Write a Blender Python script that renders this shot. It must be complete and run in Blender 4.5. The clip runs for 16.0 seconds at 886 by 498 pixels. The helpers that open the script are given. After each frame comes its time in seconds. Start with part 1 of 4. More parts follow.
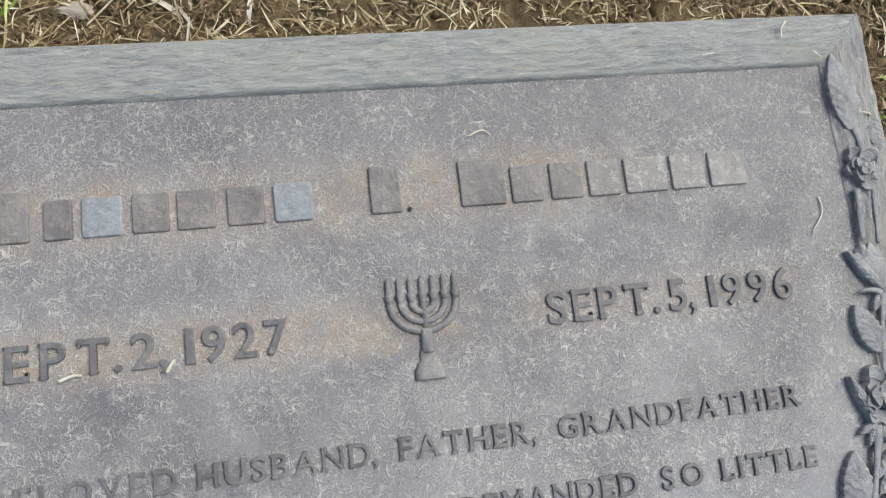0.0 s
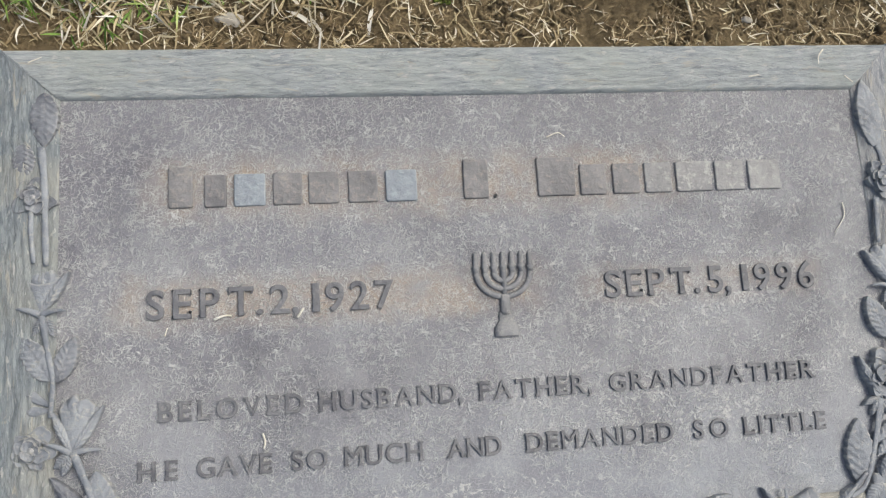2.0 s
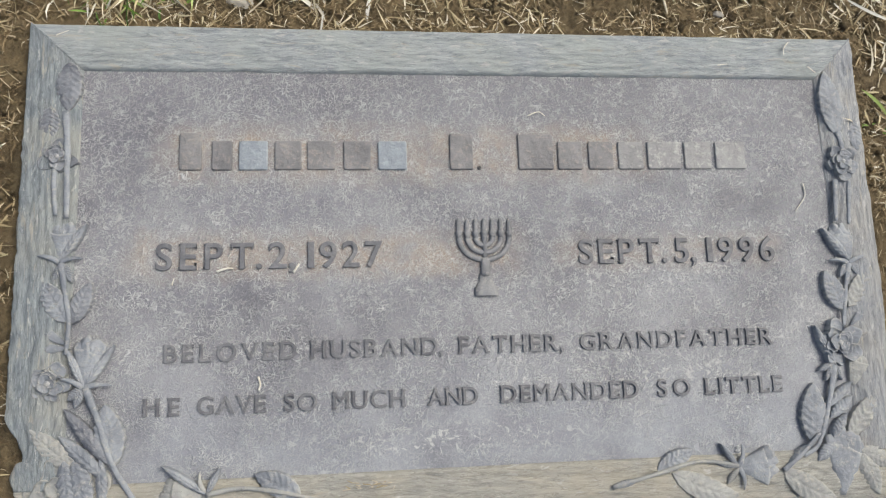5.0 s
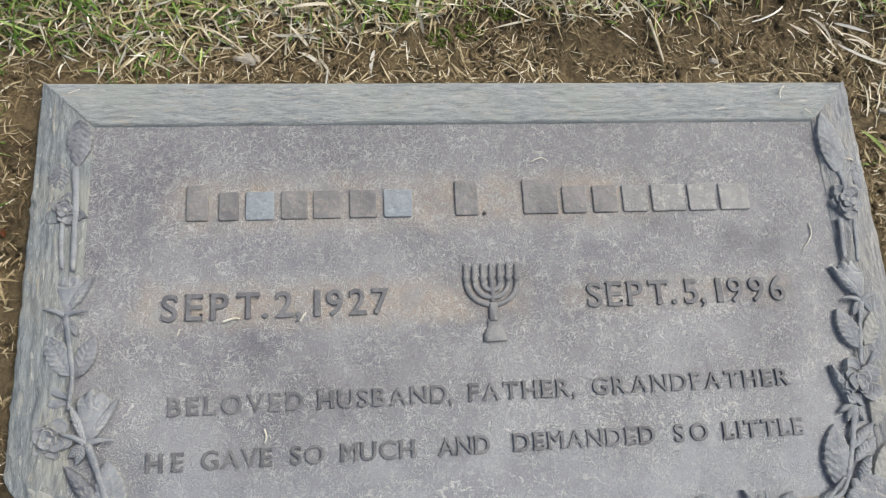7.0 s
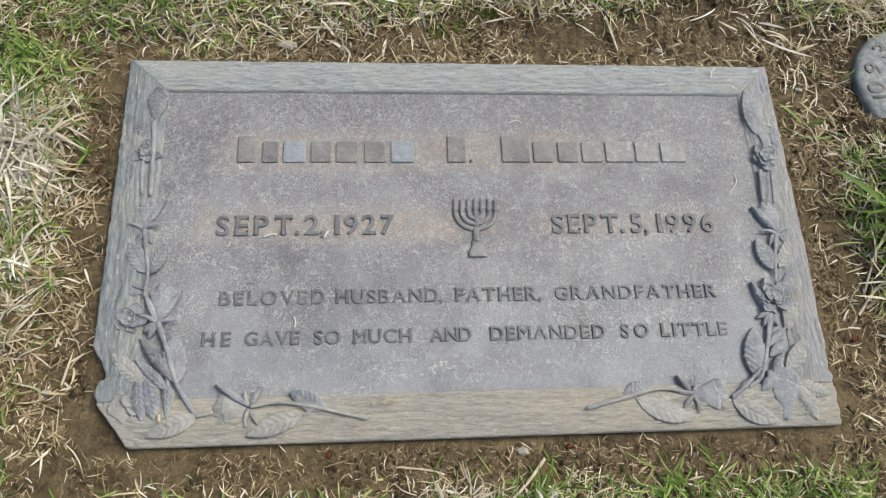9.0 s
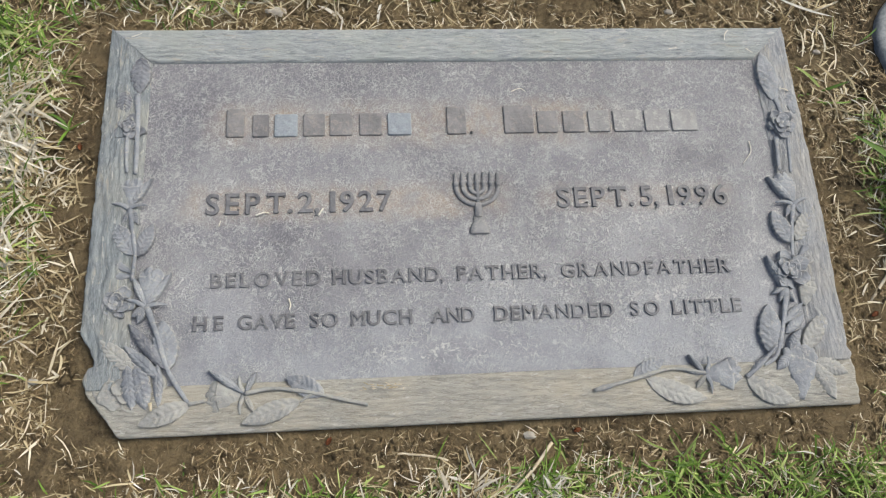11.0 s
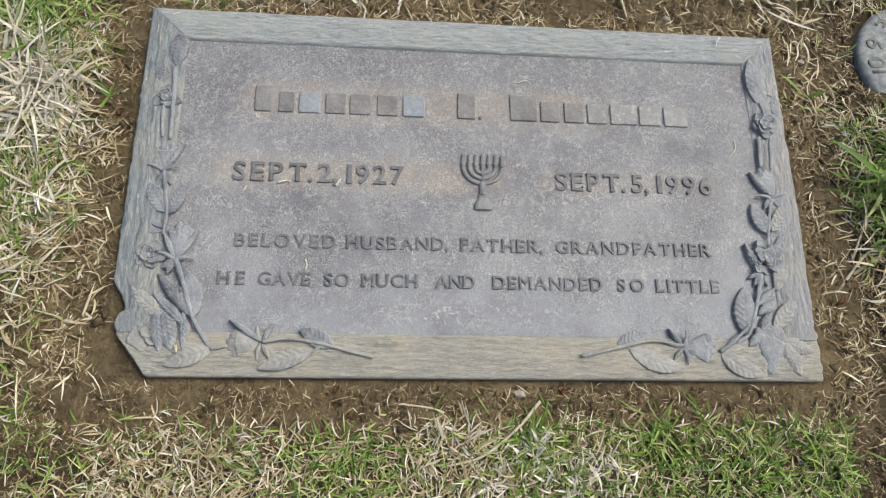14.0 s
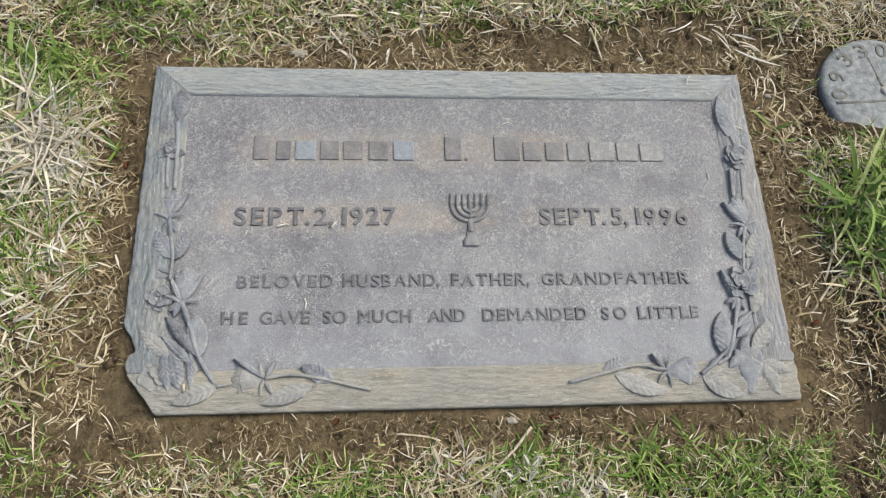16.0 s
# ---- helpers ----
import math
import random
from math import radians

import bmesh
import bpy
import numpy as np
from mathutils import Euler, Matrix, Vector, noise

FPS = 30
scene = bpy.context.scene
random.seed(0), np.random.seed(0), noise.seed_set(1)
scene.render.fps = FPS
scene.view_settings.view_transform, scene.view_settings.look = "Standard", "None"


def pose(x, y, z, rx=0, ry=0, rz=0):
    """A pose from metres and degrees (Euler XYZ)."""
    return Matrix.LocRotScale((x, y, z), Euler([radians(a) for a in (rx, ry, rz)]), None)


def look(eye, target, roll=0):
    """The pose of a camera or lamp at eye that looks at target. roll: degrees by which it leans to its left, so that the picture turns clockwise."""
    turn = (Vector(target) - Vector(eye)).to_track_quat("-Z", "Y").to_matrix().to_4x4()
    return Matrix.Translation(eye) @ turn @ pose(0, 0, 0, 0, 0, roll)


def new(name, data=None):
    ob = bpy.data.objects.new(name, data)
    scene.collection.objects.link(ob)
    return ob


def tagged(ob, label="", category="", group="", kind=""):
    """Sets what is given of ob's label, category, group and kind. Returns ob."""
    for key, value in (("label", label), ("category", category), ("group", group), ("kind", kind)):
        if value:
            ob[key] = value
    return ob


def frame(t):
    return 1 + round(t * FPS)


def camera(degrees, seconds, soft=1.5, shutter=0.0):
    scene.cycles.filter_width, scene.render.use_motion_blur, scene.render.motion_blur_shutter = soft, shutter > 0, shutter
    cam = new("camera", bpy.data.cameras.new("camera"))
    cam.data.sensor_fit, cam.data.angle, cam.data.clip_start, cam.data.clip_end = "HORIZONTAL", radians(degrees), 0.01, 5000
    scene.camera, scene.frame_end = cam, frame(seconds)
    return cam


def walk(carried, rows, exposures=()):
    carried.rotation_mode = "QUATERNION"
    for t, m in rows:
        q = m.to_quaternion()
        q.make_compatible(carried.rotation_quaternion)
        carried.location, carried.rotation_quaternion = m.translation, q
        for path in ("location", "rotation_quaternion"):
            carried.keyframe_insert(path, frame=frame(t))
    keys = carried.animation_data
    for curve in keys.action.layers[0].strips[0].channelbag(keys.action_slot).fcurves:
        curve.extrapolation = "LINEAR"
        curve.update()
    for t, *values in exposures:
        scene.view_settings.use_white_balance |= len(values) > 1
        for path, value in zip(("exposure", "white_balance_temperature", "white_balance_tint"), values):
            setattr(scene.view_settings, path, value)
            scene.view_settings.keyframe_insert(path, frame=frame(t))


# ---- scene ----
cam = camera(65.3, 16.0, 1.2)
PATH = [
    (0, (-0.03948, -0.00283, 0.3703), (0.28, 0.30219, -1.58031), 40.354),
    (0.5, (-0.02559, -0.00725, 0.37734), (0.31052, 0.28421, -1.57255), 42.862),
    (1, (-0.02778, -0.00794, 0.38024), (0.32041, 0.27854, -1.56827), 44.705),
    (1.5, (-0.04818, -0.01343, 0.38784), (0.30017, 0.29112, -1.5579), 43.804),
    (2, (-0.08647, -0.01659, 0.44337), (0.15613, 0.25535, -1.52315), 38.835),
    (2.5, (-0.09437, -0.04195, 0.47742), (0.11444, 0.21968, -1.49437), 38.305),
    (3, (-0.08408, -0.04429, 0.47592), (0.17332, 0.21319, -1.49066), 44.160),
    (3.5, (-0.07144, -0.05054, 0.47998), (0.2156, 0.22181, -1.48049), 45.131),
    (4, (-0.07239, -0.05128, 0.48155), (0.19766, 0.22879, -1.48024), 42.317),
    (4.5, (-0.07702, -0.04976, 0.48166), (0.17416, 0.22475, -1.48342), 40.949),
    (5, (-0.0764, -0.05635, 0.4779), (0.14415, 0.25713, -1.48503), 33.756),
    (5.2, (-0.07622, -0.05332, 0.46659), (0.14615, 0.35198, -1.47925), 26.487),
    (7.5, (-0.08138, -0.07467, 0.47913), (0.13197, 0.42667, -1.44522), 20.608),
    (8, (-0.08766, -0.09003, 0.51001), (0.15384, 0.40965, -1.41144), 22.529),
    (8.5, (-0.07767, -0.15482, 0.55624), (0.12797, 0.43641, -1.34328), 15.898),
    (9, (-0.07252, -0.20644, 0.56501), (0.09149, 0.46008, -1.31352), 12.369),
    (9.5, (-0.08606, -0.20575, 0.5479), (0.09407, 0.46009, -1.32939), 14.403),
    (10, (-0.08282, -0.20588, 0.54698), (0.09243, 0.43761, -1.33855), 14.046),
    (12.3, (-0.05567, -0.1701, 0.52374), (0.07931, 0.37027, -1.39714), 11.188),
    (12.5, (-0.06129, -0.17955, 0.52104), (0.08116, 0.39355, -1.38979), 11.204),
    (13, (-0.0665, -0.19129, 0.54402), (0.07869, 0.37873, -1.36752), 12.709),
    (13.5, (-0.07386, -0.21058, 0.574), (0.08227, 0.37094, -1.33321), 14.769),
    (14, (-0.08006, -0.23675, 0.58033), (0.08444, 0.36898, -1.31863), 15.778),
    (14.5, (-0.08091, -0.25042, 0.5919), (0.08703, 0.36163, -1.30473), 16.037),
    (15, (-0.07313, -0.26499, 0.59808), (0.09293, 0.3742, -1.28974), 14.699),
    (15.5, (-0.0707, -0.25967, 0.61055), (0.09429, 0.38261, -1.27631), 13.423),
    (16, (-0.07438, -0.24258, 0.61539), (0.08829, 0.44468, -1.25576), 12.140),
]
walk(cam, [(t, look(eye, target, roll)) for t, eye, target, roll in PATH], [(0, 0.0, 6500, 6), (16, 0.0, 6500, 6)])

# ---- world and light: a bright overcast day ----
world = bpy.data.worlds.new("overcast_sky")
scene.world = world
world.use_nodes = True
wn = world.node_tree
sky = wn.nodes.new("ShaderNodeTexSky")
sky.sky_type, sky.sun_disc = "NISHITA", False
sky.sun_elevation, sky.sun_rotation = radians(54), radians(62)
sky.air_density, sky.dust_density = 1.0, 6.0
wn.links.new(sky.outputs[0], wn.nodes["Background"].inputs[0])
wn.nodes["Background"].inputs[1].default_value = 0.122
sun_data = bpy.data.lights.new("sun", "SUN")
sun_data.energy, sun_data.angle, sun_data.color = 2.05, radians(32), (1.0, 0.97, 0.91)
sun = new("sun", sun_data)
sun.matrix_world = look((2.6, 1.4, 4.05), (0, 0, 0))
scene.view_settings.exposure = 0.0


# ---- material helpers ----
class Mat:
    """A node material under construction."""

    def __init__(self, name, rough=0.7, metal=0.0, spec=0.5):
        self.m = bpy.data.materials.new(name)
        self.m.use_nodes = True
        self.t = self.m.node_tree
        self.b = self.t.nodes["Principled BSDF"]
        self.b.inputs["Roughness"].default_value = rough
        self.b.inputs["Metallic"].default_value = metal
        self.b.inputs["Specular IOR Level"].default_value = spec
        self.co = self.t.nodes.new("ShaderNodeTexCoord").outputs["Object"]

    def put(self, socket, value):
        if isinstance(value, bpy.types.NodeSocket):
            self.t.links.new(value, socket)
        else:
            socket.default_value = value

    def scaled(self, sx, sy, sz, co=None, turn=0.0):
        n = self.t.nodes.new("ShaderNodeMapping")
        n.vector_type = "TEXTURE" if turn else "POINT"
        if turn:
            sx, sy, sz = 1 / sx, 1 / sy, 1 / sz
            n.inputs["Rotation"].default_value = (0, 0, radians(turn))
        n.inputs["Scale"].default_value = (sx, sy, sz)
        self.put(n.inputs["Vector"], co or self.co)
        return n.outputs[0]

    def noise(self, scale, detail=4, rough=0.6, distort=0.0, co=None):
        n = self.t.nodes.new("ShaderNodeTexNoise")
        n.inputs["Scale"].default_value, n.inputs["Detail"].default_value = scale, detail
        n.inputs["Roughness"].default_value, n.inputs["Distortion"].default_value = rough, distort
        self.put(n.inputs["Vector"], co or self.co)
        return n.outputs[0]

    def warped(self, scale, amount, co=None):
        n = self.t.nodes.new("ShaderNodeTexNoise")
        n.inputs["Scale"].default_value, n.inputs["Detail"].default_value = scale, 2
        self.put(n.inputs["Vector"], co or self.co)
        a = self.t.nodes.new("ShaderNodeVectorMath")
        a.operation = "MULTIPLY_ADD"
        self.put(a.inputs[0], n.outputs[1])
        a.inputs[1].default_value = (amount,) * 3
        self.put(a.inputs[2], co or self.co)
        return a.outputs[0]

    def math(self, op, a, b=0.0):
        n = self.t.nodes.new("ShaderNodeMath")
        n.operation, n.use_clamp = op, False
        self.put(n.inputs[0], a)
        self.put(n.inputs[1], b)
        return n.outputs[0]

    def ramp(self, fac, lo, hi, a=0.0, b=1.0):
        n = self.t.nodes.new("ShaderNodeMapRange")
        n.clamp = True
        self.put(n.inputs[0], fac)
        for i, v in enumerate((lo, hi, a, b)):
            n.inputs[i + 1].default_value = v
        return n.outputs[0]

    def mix(self, fac, a, b, kind="MIX"):
        n = self.t.nodes.new("ShaderNodeMix")
        n.data_type, n.blend_type = "RGBA", kind
        self.put(n.inputs["Factor"], fac)
        for socket, v in ((n.inputs[6], a), (n.inputs[7], b)):
            self.put(socket, (*v, 1) if isinstance(v, tuple) else v)
        return n.outputs[2]

    def axis(self, i, co=None):
        n = self.t.nodes.new("ShaderNodeSeparateXYZ")
        self.put(n.inputs[0], co or self.co)
        return n.outputs[i]

    def island(self):
        return self.t.nodes.new("ShaderNodeNewGeometry").outputs["Random Per Island"]

    def place(self):
        return self.t.nodes.new("ShaderNodeNewGeometry").outputs["Position"]

    def bump(self, height, strength, distance=0.001, below=None):
        n = self.t.nodes.new("ShaderNodeBump")
        n.inputs["Strength"].default_value, n.inputs["Distance"].default_value = strength, distance
        self.put(n.inputs["Height"], height)
        if below is not None:
            self.put(n.inputs["Normal"], below)
        return n.outputs[0]

    def done(self, colour, normal=None, rough=None):
        self.put(self.b.inputs["Base Color"], colour if not isinstance(colour, tuple) else (*colour, 1))
        if normal is not None:
            self.put(self.b.inputs["Normal"], normal)
        if rough is not None:
            self.put(self.b.inputs["Roughness"], rough)
        return self.m


def field_bronze():
    """Weathered violet-grey bronze with a leathery grain, rust-tan stains round the inscription rows."""
    m = Mat("field_bronze", 0.55, 0.0, 0.4)
    co = m.place()
    # a felt of short pale hair-like creases, running every way
    line = None
    for k, (turn, stretch, scale, thin) in enumerate(((12, 3.4, 104, 0.030), (47, 3.0, 116, 0.030), (78, 3.4, 98, 0.030), (112, 3.0, 122, 0.030), (151, 3.2, 110, 0.030), (33, 2.2, 190, 0.036))):
        s = m.scaled(1, stretch, 1, m.warped(70 + 9 * k, 0.004, co), turn)
        hair = m.ramp(m.math("ABSOLUTE", m.math("SUBTRACT", m.noise(scale, 1, 0.4, 0.3, s), 0.5)), 0.0, thin, 1, 0)
        hair = m.math("MULTIPLY", hair, m.ramp(m.noise(110 + 17 * k, 2, 0.5, 0, m.scaled(1, 1.01, 1, co, turn + 40)), 0.44, 0.55, 0, 1.0))
        line = hair if line is None else m.math("MAXIMUM", line, hair)
    line = m.math("MULTIPLY", line, m.ramp(m.math("ADD", m.axis(1, co), m.noise(14, 3, 0.6, 0, co)), 0.36, 0.44, 0.4, 1.0))
    clouds = m.noise(11, 5, 0.6, 0.4, co)
    patch = m.noise(34, 5, 0.65, 0.2, co)
    base = m.mix(m.ramp(clouds, 0.36, 0.64), (0.155, 0.153, 0.174), (0.305, 0.307, 0.326))
    base = m.mix(m.ramp(patch, 0.42, 0.72, 0, 0.5), base, (0.37, 0.372, 0.382))
    x, y = m.axis(0, co), m.axis(1, co)
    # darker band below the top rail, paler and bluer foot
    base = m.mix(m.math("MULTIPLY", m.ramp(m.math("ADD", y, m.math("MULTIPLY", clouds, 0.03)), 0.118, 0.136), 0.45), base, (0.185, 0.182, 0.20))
    base = m.mix(m.math("MULTIPLY", m.ramp(y, -0.04, -0.12), m.ramp(clouds, 0.3, 0.7, 0.25, 0.6)), base, (0.35, 0.378, 0.418))
    for sx, sy, rx, ry, k in ((-0.150, 0.052, 0.045, 0.016, 0.5), (-0.085, 0.052, 0.022, 0.018, 0.4), (0.055, 0.055, 0.016, 0.014, 0.4), (0.110, 0.048, 0.040, 0.014, 0.45),
                              (-0.245, 0.115, 0.055, 0.036, 0.5), (-0.15, 0.135, 0.07, 0.014, 0.4), (-0.245, 0.045, 0.02, 0.03, 0.4), (-0.195, -0.005, 0.05, 0.014, 0.35), (0.02, -0.108, 0.06, 0.012, 0.35), (0.225, 0.10, 0.04, 0.03, 0.3)):
        dx, dy = m.math("DIVIDE", m.math("SUBTRACT", x, sx), rx), m.math("DIVIDE", m.math("SUBTRACT", y, sy), ry)
        d = m.math("ADD", m.math("ADD", m.math("MULTIPLY", dx, dx), m.math("MULTIPLY", dy, dy)), m.math("MULTIPLY", m.math("SUBTRACT", patch, 0.5), 3.0))
        base = m.mix(m.ramp(d, 0.1, 1.4, k, 0), base, (0.175, 0.172, 0.20))
    # iron-tan stains along the two upper rows
    def row(mid, half, x0, x1):
        wobble = m.math("ADD", y, m.math("MULTIPLY", m.math("SUBTRACT", patch, 0.5), 0.03))
        d = m.math("ABSOLUTE", m.math("SUBTRACT", wobble, mid))
        return m.math("MULTIPLY", m.ramp(d, half * 0.45, half * 1.5, 1, 0), m.math("MULTIPLY", m.ramp(x, x0 - 0.01, x0 + 0.01), m.ramp(x, x1 - 0.012, x1 + 0.012, 1, 0)))
    stain = m.math("MAXIMUM", row(0.089, 0.018, -0.215, 0.135), row(0.017, 0.014, -0.235, 0.03))
    stain = m.math("MAXIMUM", stain, m.math("MULTIPLY", row(0.016, 0.011, 0.06, 0.225), 0.7))
    stain = m.math("MULTIPLY", stain, m.ramp(m.noise(55, 4, 0.6, 0.5, co), 0.34, 0.64, 0.12, 0.78))
    base = m.mix(stain, base, (0.39, 0.315, 0.245))
    base = m.mix(m.math("MULTIPLY", line, m.ramp(m.noise(50, 3, 0.6, 0, co), 0.35, 0.65, 0.42, 0.95)), base, (0.62, 0.625, 0.615))
    # chalky bloom scattered over a few places
    flakes = m.ramp(m.noise(150, 4, 0.7, 1.6, co), 0.56, 0.62)
    for sx, sy, rx, ry in ((0.17, 0.098, 0.055, 0.028), (0.255, 0.10, 0.02, 0.03), (0.245, -0.03, 0.02, 0.05), (0.12, 0.0, 0.09, 0.02), (-0.02, -0.11, 0.12, 0.012), (-0.24, 0.02, 0.02, 0.04), (0.10, -0.07, 0.12, 0.03)):
        dx, dy = m.math("DIVIDE", m.math("SUBTRACT", x, sx), rx), m.math("DIVIDE", m.math("SUBTRACT", y, sy), ry)
        d = m.math("ADD", m.math("MULTIPLY", dx, dx), m.math("MULTIPLY", dy, dy))
        base = m.mix(m.math("MULTIPLY", flakes, m.ramp(d, 0.2, 1.3, 0.75, 0)), base, (0.58, 0.58, 0.56))
    specks = m.ramp(m.noise(900, 2, 0.5, 0, co), 0.66, 0.74)
    base = m.mix(m.math("MULTIPLY", specks, 0.6), base, (0.10, 0.10, 0.105))
    grit = m.noise(1500, 3, 0.7, 0, co)
    n = m.bump(grit, 0.25, 0.0006)
    n = m.bump(line, 0.75, 0.0007, n)
    n = m.bump(m.noise(260, 4, 0.7, 0.5, co), 0.4, 0.0012, n)
    n = m.bump(patch, 0.35, 0.003, n)
    return m.done(base, n, m.ramp(clouds, 0.3, 0.7, 0.48, 0.66))


def rail_bronze(name, along_x, low, high, warm):
    """Wood-grained rail: streaks run along it, blue-grey patina with tan dust."""
    m = Mat(name, 0.6, 0.0, 0.35)
    co = m.place()
    wob = m.warped(22, 0.007, co)
    s = m.scaled(1, 6.5, 3, wob) if along_x else m.scaled(6.5, 1, 3, wob)
    streak = m.noise(62, 6, 0.7, 0.6, s)
    fine = m.noise(170, 5, 0.72, 0.7, s)
    clouds = m.noise(18, 4, 0.6, 0.2, co)
    base = m.mix(m.ramp(streak, 0.36, 0.64), low, high)
    fibre = m.ramp(m.math("ABSOLUTE", m.math("SUBTRACT", m.noise(38, 3, 0.55, 1.1, s), 0.5)), 0.0, 0.028, 1, 0)
    base = m.mix(m.math("MULTIPLY", fibre, m.ramp(clouds, 0.35, 0.6, 0.4, 0.9)), base, tuple(0.62 * v for v in low))
    base = m.mix(m.ramp(fine, 0.55, 0.68, 0, 0.75), base, tuple(min(0.6, 1.3 * v) for v in high))
    base = m.mix(m.ramp(clouds, 0.42, 0.66, 0, 0.6), base, warm)
    flecks = m.ramp(m.noise(95, 3, 0.6, 0.4, m.scaled(1, 3, 3, wob) if along_x else m.scaled(3, 1, 3, wob)), 0.62, 0.68, 0, 0.75)
    base = m.mix(flecks, base, (0.56, 0.555, 0.53))
    sand = m.ramp(m.noise(36, 5, 0.7, 0.8, s), 0.58, 0.66, 0, 0.6)
    base = m.mix(sand, base, (0.50, 0.455, 0.37))
    dark = m.ramp(m.noise(60, 4, 0.6, 0.2, s), 0.60, 0.72, 0, 0.5)
    base = m.mix(dark, base, tuple(0.5 * v for v in low))
    n = m.bump(m.noise(1300, 3, 0.7, 0, co), 0.2, 0.0006)
    n = m.bump(fine, 0.8, 0.0016, n)
    n = m.bump(fibre, -0.6, 0.0012, n)
    n = m.bump(streak, 0.45, 0.003, n)
    return m.done(base, n, m.ramp(clouds, 0.3, 0.7, 0.5, 0.7))


def relief_bronze(name, low, high, edge, dust=0.5, wear=0.85):
    m = Mat(name, 0.55, 0.0, 0.4)
    co = m.place()
    clouds = m.noise(45, 5, 0.6, 0.3, co)
    grime = m.noise(240, 4, 0.7, 0.2, co)
    base = m.mix(m.ramp(clouds, 0.35, 0.65), low, high)
    base = m.mix(m.ramp(grime, 0.52, 0.7, 0, dust), base, edge)
    base = m.mix(m.ramp(m.noise(420, 3, 0.6, 0, co), 0.64, 0.72, 0, 0.4), base, tuple(0.5 * v for v in low))
    worn = m.t.nodes.new("ShaderNodeNewGeometry").outputs["Pointiness"]
    base = m.mix(m.math("MULTIPLY", m.ramp(worn, 0.52, 0.60), m.ramp(grime, 0.35, 0.6, 0.25 * wear, wear)), base, tuple(min(0.62, 1.35 * v) for v in edge))
    n = m.bump(m.noise(1400, 3, 0.7, 0, co), 0.25, 0.0006)
    n = m.bump(grime, 0.5, 0.0014, n)
    n = m.bump(m.noise(110, 3, 0.6, 0.4, co), 0.5, 0.003, n)
    return m.done(base, n, m.ramp(clouds, 0.3, 0.7, 0.45, 0.65))


def soil_mat():
    m = Mat("brown_soil", 0.85, 0.0, 0.3)
    co = m.place()
    broad = m.noise(9, 4, 0.6, 0.3, co)
    clods = m.noise(70, 6, 0.7, 0.4, co)
    grit = m.noise(480, 4, 0.75, 0, co)
    base = m.mix(m.ramp(clods, 0.34, 0.66), (0.070, 0.049, 0.026), (0.27, 0.205, 0.113))
    base = m.mix(m.ramp(broad, 0.4, 0.65, 0, 0.55), base, (0.285, 0.212, 0.115))
    base = m.mix(m.ramp(grit, 0.6, 0.72, 0, 0.7), base, (0.36, 0.30, 0.20))
    base = m.mix(m.ramp(m.noise(330, 3, 0.6, 0, co), 0.62, 0.7, 0, 0.4), base, (0.045, 0.032, 0.02))
    far = m.noise(0.7, 6, 0.6, 0, co)
    x, y = m.axis(0, co), m.axis(1, co)
    # dark humus under the turf, with shade between the blades put into its colour
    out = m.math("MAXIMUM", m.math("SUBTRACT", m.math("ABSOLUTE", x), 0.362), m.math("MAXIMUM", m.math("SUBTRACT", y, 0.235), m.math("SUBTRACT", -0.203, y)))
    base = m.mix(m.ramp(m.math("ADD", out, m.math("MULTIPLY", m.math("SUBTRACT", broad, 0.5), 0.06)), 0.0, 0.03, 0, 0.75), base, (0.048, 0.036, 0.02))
    # shade of the sunken hollow at lower right, put into the soil colour
    hollow_shade = m.math("MULTIPLY", m.ramp(m.math("ADD", x, m.math("MULTIPLY", broad, 0.08)), 0.36, 0.42), m.math("MULTIPLY", m.ramp(m.math("SUBTRACT", y, m.math("MULTIPLY", broad, 0.08)), -0.06, -0.12), m.math("MULTIPLY", m.ramp(y, -0.36, -0.22), m.ramp(x, 0.46, 0.58, 1, 0))))
    base = m.mix(m.math("MULTIPLY", hollow_shade, 0.6), base, (0.045, 0.034, 0.022))
    reach = m.math("SQRT", m.math("ADD", m.math("MULTIPLY", x, x), m.math("MULTIPLY", y, y)))
    turf = m.mix(m.ramp(m.noise(160, 4, 0.7, 0, co), 0.35, 0.65), (0.05, 0.08, 0.02), (0.22, 0.20, 0.10))
    base = m.mix(m.ramp(m.math("ADD", reach, m.math("MULTIPLY", far, 0.4)), 0.75, 1.15), base, turf)
    n = m.bump(grit, 1.0, 0.003)
    n = m.bump(m.noise(190, 5, 0.75, 0.3, co), 0.8, 0.005, n)
    n = m.bump(clods, 0.7, 0.007, n)
    return m.done(base, n)


def blade_mat(name, a, b, c, rough=0.55):
    """Blades vary one from another and along their length."""
    m = Mat(name, rough, 0.0, 0.35)
    r = m.island()
    base = m.mix(m.ramp(r, 0.0, 0.55), a, b)
    base = m.mix(m.ramp(r, 0.6, 1.0), base, c)
    co = m.place()
    base = m.mix(m.ramp(m.noise(90, 3, 0.6, 0, co), 0.4, 0.7, 0, 0.35), base, tuple(0.5 * v for v in b))
    m.b.inputs["Transmission Weight"].default_value = 0.0
    m.b.inputs["Subsurface Weight"].default_value = 0.0
    return m.done(base, m.bump(m.noise(900, 2, 0.5, 0, co), 0.2, 0.0005))


def plain_mat(name, a, b, scale=200, rough=0.7):
    m = Mat(name, rough, 0.0, 0.35)
    co = m.place()
    base = m.mix(m.ramp(m.noise(scale, 5, 0.65, 0.2, co), 0.35, 0.65), a, b)
    return m.done(base, m.bump(m.noise(scale * 3, 4, 0.7, 0, co), 0.4, 0.0015))


